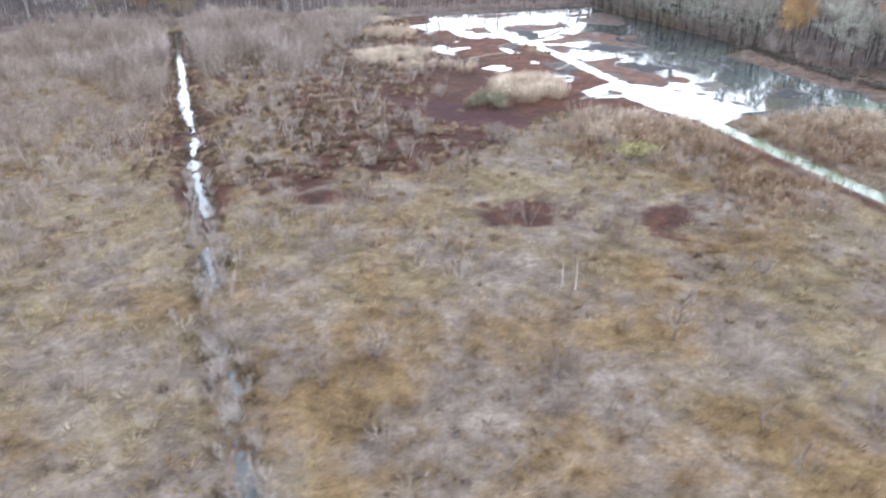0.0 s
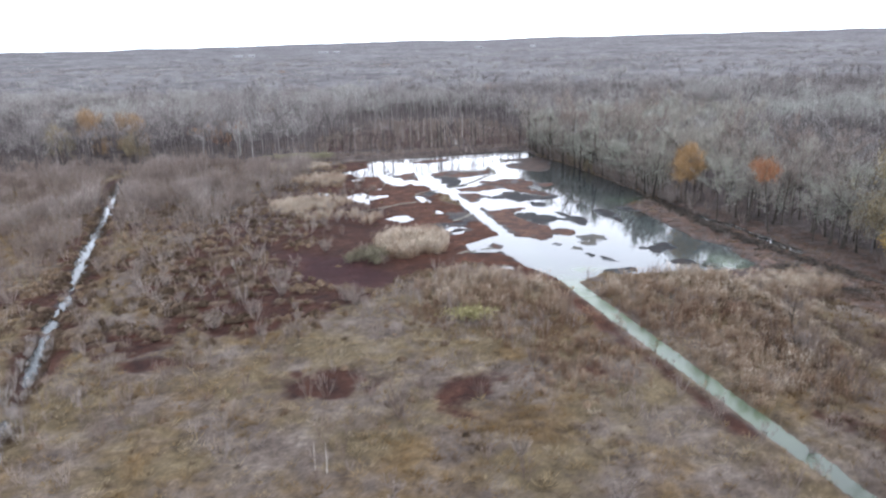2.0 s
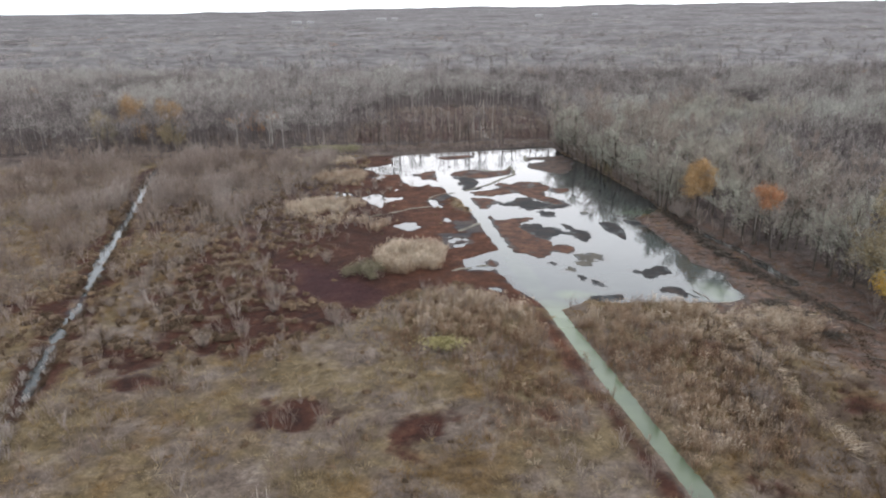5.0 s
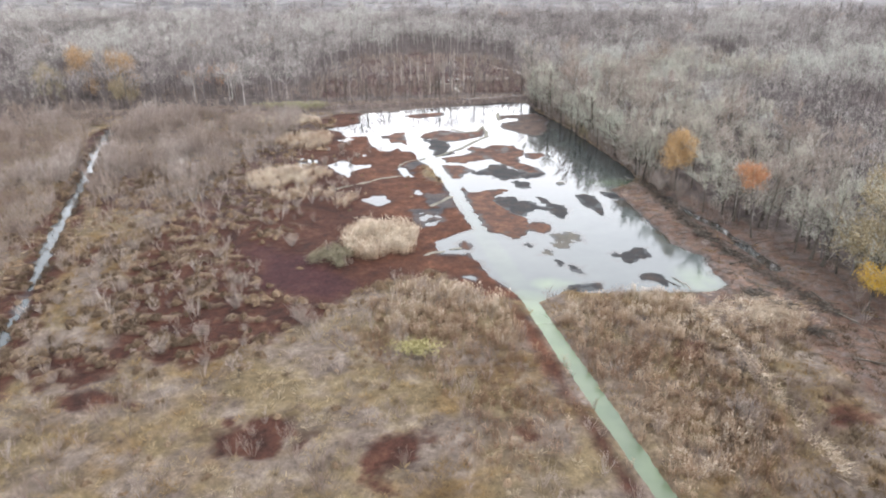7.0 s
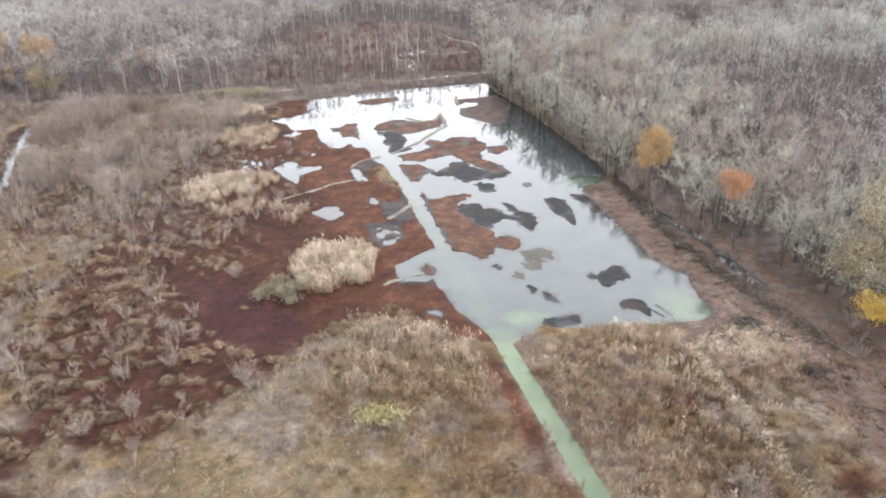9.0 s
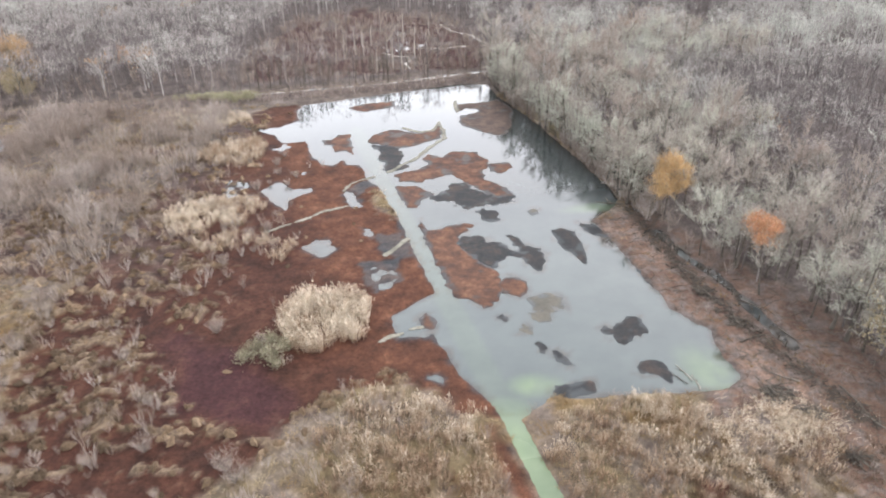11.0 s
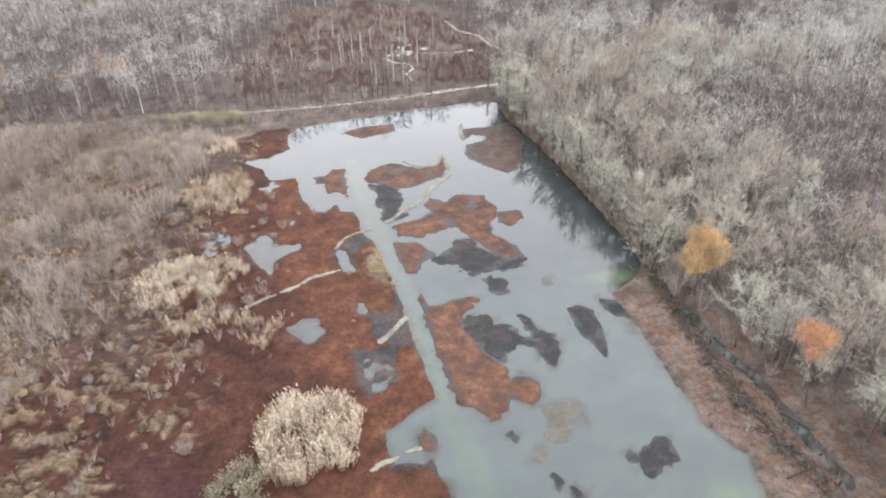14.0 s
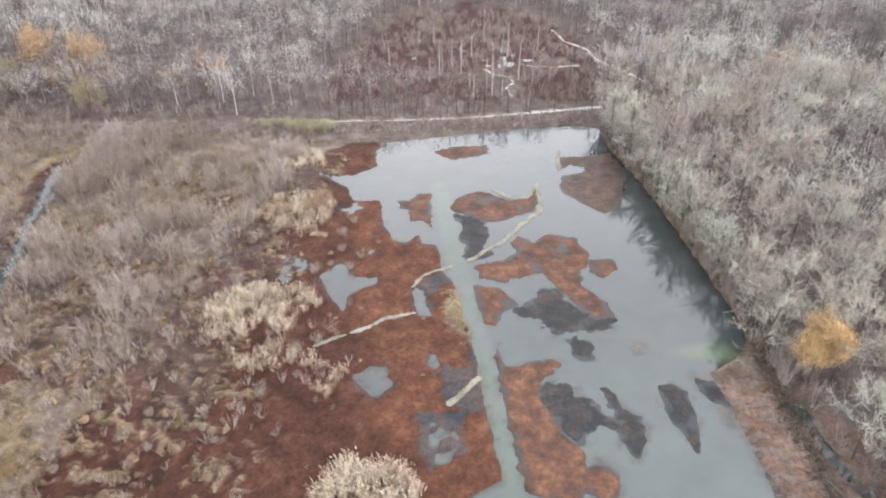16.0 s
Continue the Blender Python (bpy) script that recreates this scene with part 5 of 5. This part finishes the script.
woods("bare_woods", 26000, -370, 370, 80, 470, near_wood, 1.0, 31, "leafless grey-brown woods round the marsh")
woods("bare_woods", 2500, -800, 870, 400, 1300, lambda x, y: (np.abs(x - 35) < 60 + 0.7 * y) * smooth(y, 390, 520) * (1 - 0.7 * smooth(y, 950, 1300)), 2.0, 32, "leafless grey-brown woods in the distance", 2.5)
woods("bare_woods", 1400, -1700, 1770, 950, 2700, lambda x, y: (np.abs(x - 35) < 60 + 0.7 * y) * smooth(y, 900, 1250) * (1 - 0.8 * smooth(y, 1900, 2700)), 4.0, 33, "leafless grey-brown woods far off", 4.0)

# saplings and undergrowth below the trees, and thin young growth in the clearing
x, y = spread(10500, -190, 130, 85, 350, lambda x, y: (forest(x, y) > -1.5) * (forest(x, y) < 22) * (water_depth(x, y) < -0.3) * np.where(forest(x, y) < 4, np.where(y > 225, 0.7, 0.9), 0.45) * np.where((x > 74) & (y < 152), 0.15, 1) + (inside_poly(x, y, CLEARING) > 0) * (water_depth(x, y) < -0.5) * 0.85, rng)
stuff("undergrowth", tile(SHRUBS, x, y, land_height(x, y), rng.uniform(0.6, 1.5, len(x)), rng, rng.random(len(x)) * 0.75), M_BRUSH, "leafless undergrowth below the bare trees", "brush")

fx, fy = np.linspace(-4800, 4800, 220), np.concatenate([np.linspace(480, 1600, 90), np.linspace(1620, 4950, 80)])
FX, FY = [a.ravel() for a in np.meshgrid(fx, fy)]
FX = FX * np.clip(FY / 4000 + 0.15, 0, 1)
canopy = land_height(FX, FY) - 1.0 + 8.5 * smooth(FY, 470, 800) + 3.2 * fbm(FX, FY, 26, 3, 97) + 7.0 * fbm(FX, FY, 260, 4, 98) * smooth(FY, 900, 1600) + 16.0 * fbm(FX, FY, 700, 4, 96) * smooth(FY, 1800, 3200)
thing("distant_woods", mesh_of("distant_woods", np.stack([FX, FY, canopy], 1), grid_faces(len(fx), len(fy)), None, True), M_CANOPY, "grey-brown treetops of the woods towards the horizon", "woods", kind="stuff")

# ---- brush piles and fallen sticks on the mud bank ----
def brush_pile(rng, px, py, n, wide, high):
    """A heap of dark branches laid across each other."""
    root = tagged(new("brush_pile"), "heap of dark dead branches on the mud bank", "brush pile", "brush heaps on the bank")
    for k in range(n):
        a, r = rng.uniform(0, math.pi), wide * math.sqrt(rng.random()) * 0.6
        b = rng.uniform(0, 6.28)
        c = np.array([math.cos(b) * r, math.sin(b) * r * 0.7, high * (1 - (r / wide) ** 2) * rng.uniform(0.1, 0.9)])
        h = np.array([math.cos(a), math.sin(a), rng.normal(0, 0.12)]) * rng.uniform(0.6, 1.6)
        v, f = tube([c - h, c + rng.normal(0, 0.06, 3), c + h], [0.07, 0.06, 0.02], 4)
        thing("branch", mesh_of("branch", v, f, {"tint": np.full(len(v), rng.random() * 0.7)}, True), M_BARK, parent=root)
    return place(root, px, py)


rng = np.random.default_rng(47)
for px, py, n, wide in ((79.8, 114.6, 70, 3.4), (82.5, 111.0, 50, 3.0), (84.5, 103.0, 40, 2.8), (78.0, 140.0, 36, 2.2), (80.5, 131.0, 36, 2.4), (77, 160, 30, 2.2)):
    brush_pile(rng, px, py, n, wide, 0.9)

x, y = spread(2600, 64, 97, 92, 170, lambda x, y: (mud_zone(x, y) > -1) * (water_depth(x, y) < -0.2) * 0.6, rng)
parts = []
for px, py, pz in zip(x, y, land_height(x, y)):
    a, n = rng.uniform(0, math.pi), rng.uniform(0.4, 1.4)
    c = np.array([px, py, pz + 0.12])
    h = np.array([math.cos(a) * n, math.sin(a) * n, rng.normal(0, 0.05)])
    parts.append(tube([c - h, c + rng.normal(0, 0.04, 3), c + h], [0.05, 0.045, 0.02], 3))
v, f = joined(parts)
thing("fallen_sticks", mesh_of("fallen_sticks", v, f, {"tint": rng.random(len(v))}), M_BARK, "dead sticks strewn over the mud bank", "sticks", kind="stuff")

# dark drift of broken wood along the narrow stream
parts, q = [], rng.uniform(0, 1, 1500)
x, y = np.interp(q, [0, 0.25, 0.5, 0.75, 1], [73.0, 75.0, 78.6, 83.5, 90.0]) + rng.normal(0, 1.0, 1500), 172 - 64 * q + rng.normal(0, 0.5, 1500)
for px, py, pz in zip(x, y, land_height(x, y)):
    a, n = rng.normal(2.0, 1.1), rng.uniform(0.15, 0.75)
    c = np.array([px, py, max(pz, 0.0) + rng.uniform(0.05, 0.3)])
    h = np.array([math.cos(a) * n, math.sin(a) * n, rng.normal(0, 0.12)])
    parts.append(tube([c - h, c + rng.normal(0, 0.05, 3), c + h], [0.06, 0.05, 0.02], 3))
v, f = joined(parts)
thing("drift_wood", mesh_of("drift_wood", v, f, {"tint": np.repeat(rng.random(len(v) // 9) ** 2 * 0.4, 9)}), M_BARK, "dark broken wood drifted along the narrow stream", "sticks", kind="stuff")

# dark stumps added along the narrow stream for the trunks mirrored in it
for k in range(16):
    q = k / 15
    px, py = np.interp(q, [0, 0.25, 0.5, 0.75, 1], [75.6, 78.8, 81.9, 84.0, 86.2]) + rng.normal(0, 0.35), 160 - 35 * q + rng.normal(0, 0.4)
    h = rng.uniform(0.5, 1.3)
    v, f = tube([(0, 0, -0.4), (0.02, 0, h * 0.5), (rng.normal(0, 0.08), rng.normal(0, 0.08), h)], [0.17, 0.13, 0.10], 7)
    f = np.concatenate([f, [(14, 14 + i, 14 + i + 1) for i in range(1, 6)]])
    place(thing("mirrored_trunk_stump", mesh_of("mirrored_trunk_stump", v, f, {"tint": np.full(len(v), 0.1)}, True), M_BARK, "dark stump added for a tree trunk mirrored in the narrow stream", "stump", "stumps by the stream"), px, py)

# ---- single plants in the marsh ----
v, f = joined([blades(rng.normal(0, 0.25, (900, 3)) * np.array([6.0, 3.4, 1.4]) + np.array([0, 0, 1.5]), rng.normal(0, 0.22, (900, 3)), 0.26, rng), shrub_template(rng, 14, 8, 1.9, 2.2)])
place(thing("yellow_shrub", mesh_of("yellow_shrub", v, f, {"tint": rng.random(len(v))}), M_GREEN, "low yellow-green shrub in withered grass", "shrub"), 26.0, 94.5)
for px, py, h in ((10.4, 57.9, 2.8), (11.6, 57.5, 3.2)):
    root = tagged(new("birch_sapling"), "young white-stemmed birch without leaves", "tree", "birch saplings")
    v, f = tube([(0, 0, -0.2), (0.08, 0.02, h * 0.5), (0.05, 0.1, h)], [0.07, 0.055, 0.015], 6)
    thing("trunk", mesh_of("trunk", v, f, {"tint": np.ones(len(v))}, True), M_SNAG, parent=root)
    v, f = shrub_template(rng, 7, 6, 1.7, 0.8)
    thing("crown", mesh_of("crown", v + np.array([0.05, 0.06, h * 0.5]), f, {"tint": np.full(len(v), 0.4)}), M_BRUSH, parent=root)
    place(root, px, py)
SMALL = [edge_tree("small_tree", "small leafless tree standing alone in the marsh", rng, h, r, M_BRUSH, limbs=12, boughs=5, twigs=9, trunk=0.09, low=0.2) for h, r in ((5.0, 1.8), (4.2, 1.6), (5.5, 2.2))]
for n, (px, py) in enumerate(((18.0, 48.8), (66.0, 82.0), (69.5, 90.0), (-22.0, 50.0), (-16, 104), (2.5, 88), (15, 104), (6.5, 127.5), (-4, 118), (-12, 146))):
    if n < 3:
        place(SMALL[n], px, py, 50.0 * n)
        tagged(SMALL[n], group="small trees in the marsh")
    else:
        copy_thing(SMALL[n % 3], pose(px, py, height_at(px, py), 0, 0, 77.0 * n) @ Matrix.Scale(0.7, 4))

# ---- pale farm buildings far off towards the horizon ----
def far_barn(x, y, turn, wide, deep, high):
    root = tagged(new("far_barn"), "long pale farm building far off in the woods", "building", "far farm buildings")
    w, d = wide / 2, deep / 2
    v = [(-w, -d, -12), (w, -d, -12), (w, d, -12), (-w, d, -12), (-w, -d, high), (w, -d, high), (w, d, high), (-w, d, high)]
    thing("wall", mesh_of("wall", v, [(0, 1, 5, 4), (1, 2, 6, 5), (2, 3, 7, 6), (3, 0, 4, 7)]), M_PALE, parent=root)
    e = 1.5
    v = [(-w - e, -d - e, high), (w + e, -d - e, high), (w + e, d + e, high), (-w - e, d + e, high), (-w - e, 0, high + deep * 0.25), (w + e, 0, high + deep * 0.25)]
    thing("roof", mesh_of("roof", v, [(0, 1, 5), (0, 5, 4), (2, 3, 4), (2, 4, 5), (1, 2, 5), (3, 0, 4)]), M_PALE, parent=root)
    root.matrix_basis = pose(x, y, height_at(x, y) + 9, 0, 0, turn)
    return root


M_PALE = mat_mat("pale_sheet_metal", [(0.3, (0.28, 0.28, 0.28)), (0.5, (0.34, 0.34, 0.34)), (0.72, (0.40, 0.40, 0.39))])
for bx, by, turn, wide in ((-610, 2150, 8, 26), (-575, 2170, 8, 18), (-420, 2500, -5, 30), (-370, 2480, 10, 18), (120, 2800, 5, 26), (330, 2850, 0, 20)):
    far_barn(bx, by, turn, wide, 9, 3)

# ---- single bare shrubs in the red moss and the field ----
rng = np.random.default_rng(61)
BUSHES = []
for k in range(6):
    root = tagged(new("bare_shrub"), "bushy leafless grey-brown shrub among grass and moss", "shrub", "shrubs in the marsh")
    stems = rng.uniform(0, 2 * math.pi, 7)
    v, f = joined([tube([(0.1 * math.cos(a), 0.1 * math.sin(a), -0.1), (0.5 * math.cos(a), 0.5 * math.sin(a), 0.9), (1.0 * math.cos(a), 1.0 * math.sin(a), 2.0)], [0.05, 0.035, 0.012], 4) for a in stems])
    thing("stem", mesh_of("stem", v, f, {"tint": np.full(len(v), 0.4)}), M_BARK, parent=root)
    n = 460
    a, r, h = rng.uniform(0, 2 * math.pi, n), np.sqrt(rng.random(n)), rng.uniform(0.12, 1.0, n)
    r = 1.5 * r * (0.25 + 0.75 * h)
    v, f = blades(np.stack([np.cos(a) * r, np.sin(a) * r, 2.1 * h], 1), unit(np.stack([np.cos(a) * 0.35, np.sin(a) * 0.35, 0.8 + 0 * a], 1) + rng.normal(0, 0.45, (n, 3))) * rng.uniform(0.35, 0.9, (n, 1)), 0.034, rng)
    thing("crown", mesh_of("crown", v, f, {"tint": np.clip(0.5 + np.repeat(rng.normal(0, 0.2, len(f)), 3), 0, 1)}), M_BRUSH, parent=root)
    BUSHES.append(root)
x, y = spread(900, -34, 24, 84, 205, lambda x, y: open_land(x, y) * (red_zone(x, y) > -6) * (0.2 + 0.8 * smooth(fbm(x, y, 9, 2, 111), 0.0, 0.3)) * smooth(-x, -6, 6), rng)
ok = (inside_oval(x, y, 14.4, 135.0, 9.5, 9.5) < 0) & (inside_poly(x, y, MAROON) < -1.5)
bx, by = apart(x[ok], y[ok], 3.0, 85)
fx, fy = [1.0, 67.4, 30.0, 38.0, 58.0, 67.0, 71.0, 4.0, -6.0, 48.0], [95.0, 81.4, 60.0, 52.0, 60.0, 84.0, 78.0, 62.0, 47.0, 45.0]
grove(BUSHES, np.concatenate([bx, fx]), np.concatenate([by, fy]), (0.55, 1.15), "shrubs in the marsh")

BIG_SHRUB = "tall pale leafless shrub standing in maroon moss"
for n, (px, py, size, words) in enumerate(((6.9, 103.7, 2.2, BIG_SHRUB), (8.6, 101.6, 1.7, BIG_SHRUB), (67.4, 81.4, 1.9, "tall brown leafless shrub among dry reeds"))):
    big = copy_thing(BUSHES[n], pose(px, py, height_at(px, py), 0, 0, 35.0 * n) @ Matrix.Scale(size, 4))
    tagged(big, words)

# a low grey-green thicket beside the round reed clump
LEAFY = []
for k in range(3):
    root = tagged(new("leafy_shrub"), "low shrub with grey-green withered leaves in red moss", "shrub", "grey-green shrubs in the moss")
    v, f = shrub_template(rng, 12, 10, 2.4, 1.5)
    thing("stem", mesh_of("stem", v, f, {"tint": np.full(len(v), 0.25)}), M_BRUSH, parent=root)
    at = rng.normal(0, 1, (620, 3)) * np.array([0.8, 0.8, 0.45]) + np.array([0, 0, 1.15])
    v, f = blades(at, rng.normal(0, 0.17, (620, 3)), 0.2, rng)
    thing("foliage", mesh_of("foliage", v, f, {"tint": rng.random(620).repeat(3)}), M_SAGE, parent=root)
    LEAFY.append(root)
for n, (px, py, size) in enumerate(((6.0, 126.6, 1.0), (8.6, 125.0, 1.15), (10.2, 127.4, 0.9), (7.6, 128.6, 0.95), (4.6, 124.6, 0.75), (9.6, 123.2, 0.7))):
    m = pose(px, py, height_at(px, py), 0, 0, 61.0 * n) @ Matrix.Scale(size, 4)
    if n < 3:
        LEAFY[n].matrix_basis = m
    else:
        copy_thing(LEAFY[n % 3], m)

# ---- fallen dead trees on the mud bank ----
def fallen_tree(rng, x, y, turn, size):
    root = tagged(new("fallen_tree"), "grey fallen tree with broken limbs on the mud bank", "dead tree", "fallen trees on the bank")
    v, f = tube([(0, 0, 0.12), (size * 0.5, 0.15, 0.2), (size, -0.1, 0.25)], [0.13, 0.10, 0.03], 6)
    thing("trunk", mesh_of("trunk", v, f, {"tint": np.full(len(v), rng.random())}, True), M_BARK, parent=root)
    for k in range(5):
        q, side = rng.uniform(0.3, 0.95) * size, rng.choice([-1, 1])
        n = rng.uniform(0.8, 2.2)
        v, f = tube([(q, 0, 0.2), (q + n * 0.4, side * n * 0.5, 0.35), (q + n * 0.7, side * n, rng.uniform(0.1, 0.7))], [0.06, 0.045, 0.015], 4)
        thing("limb", mesh_of("limb", v, f, {"tint": np.full(len(v), rng.random())}, True), M_BARK, parent=root)
    root.matrix_basis = pose(x, y, height_at(x, y), 0, 0, turn)
    return root


for px, py, turn, size in ((76.5, 148.0, -60, 5.0), (80.0, 152.0, 110, 6.0), (83.0, 138.0, -50, 5.5), (79.0, 126.0, 20, 5.0), (86.5, 130.0, -70, 6.0), (84.0, 117.0, 150, 5.0),
                           (89.0, 116.0, -80, 6.5), (78.5, 116.0, 10, 4.5), (92.0, 106.0, 120, 6.0), (76.0, 163.0, 60, 5.0), (72.0, 172.5, 170, 5.5), (87.0, 96.0, -30, 6.0)):
    fallen_tree(rng, px, py, turn, size)


# ---- pale dead branches sunk in the pond's corner ----
for px, py, turn, size in ((68.0, 121.5, -70, 3.8), (66.5, 120.0, -55, 3.2), (69.5, 119.5, -85, 3.4)):
    root = tagged(new("sunken_branch"), "pale dead branch half sunk in the pond's corner", "dead branch", "branches in the pond")
    v, f = tube([(0, 0, 0.06), (size * 0.5, 0.12, 0.05), (size, -0.05, 0.25)], [0.03, 0.05, 0.07], 5)
    thing("stem", mesh_of("stem", v, f, {"tint": np.full(len(v), rng.random() * 0.5)}, True), M_BARK if px < 68 else M_SNAG, parent=root)
    for k in range(4):
        q, side, n = rng.uniform(0.1, 0.7) * size, rng.choice([-1, 1]), rng.uniform(0.4, 1.0)
        v, f = tube([(q, 0, 0.05), (q - n * 0.5, side * n * 0.4, 0.07), (q - n, side * n * 0.6, 0.05)], [0.03, 0.02, 0.01], 4)
        thing("twig", mesh_of("twig", v, f, {"tint": np.full(len(v), rng.random() * 0.5)}, True), M_BARK, parent=root)
    root.matrix_basis = pose(px, py, 0.0, 0, 0, turn)
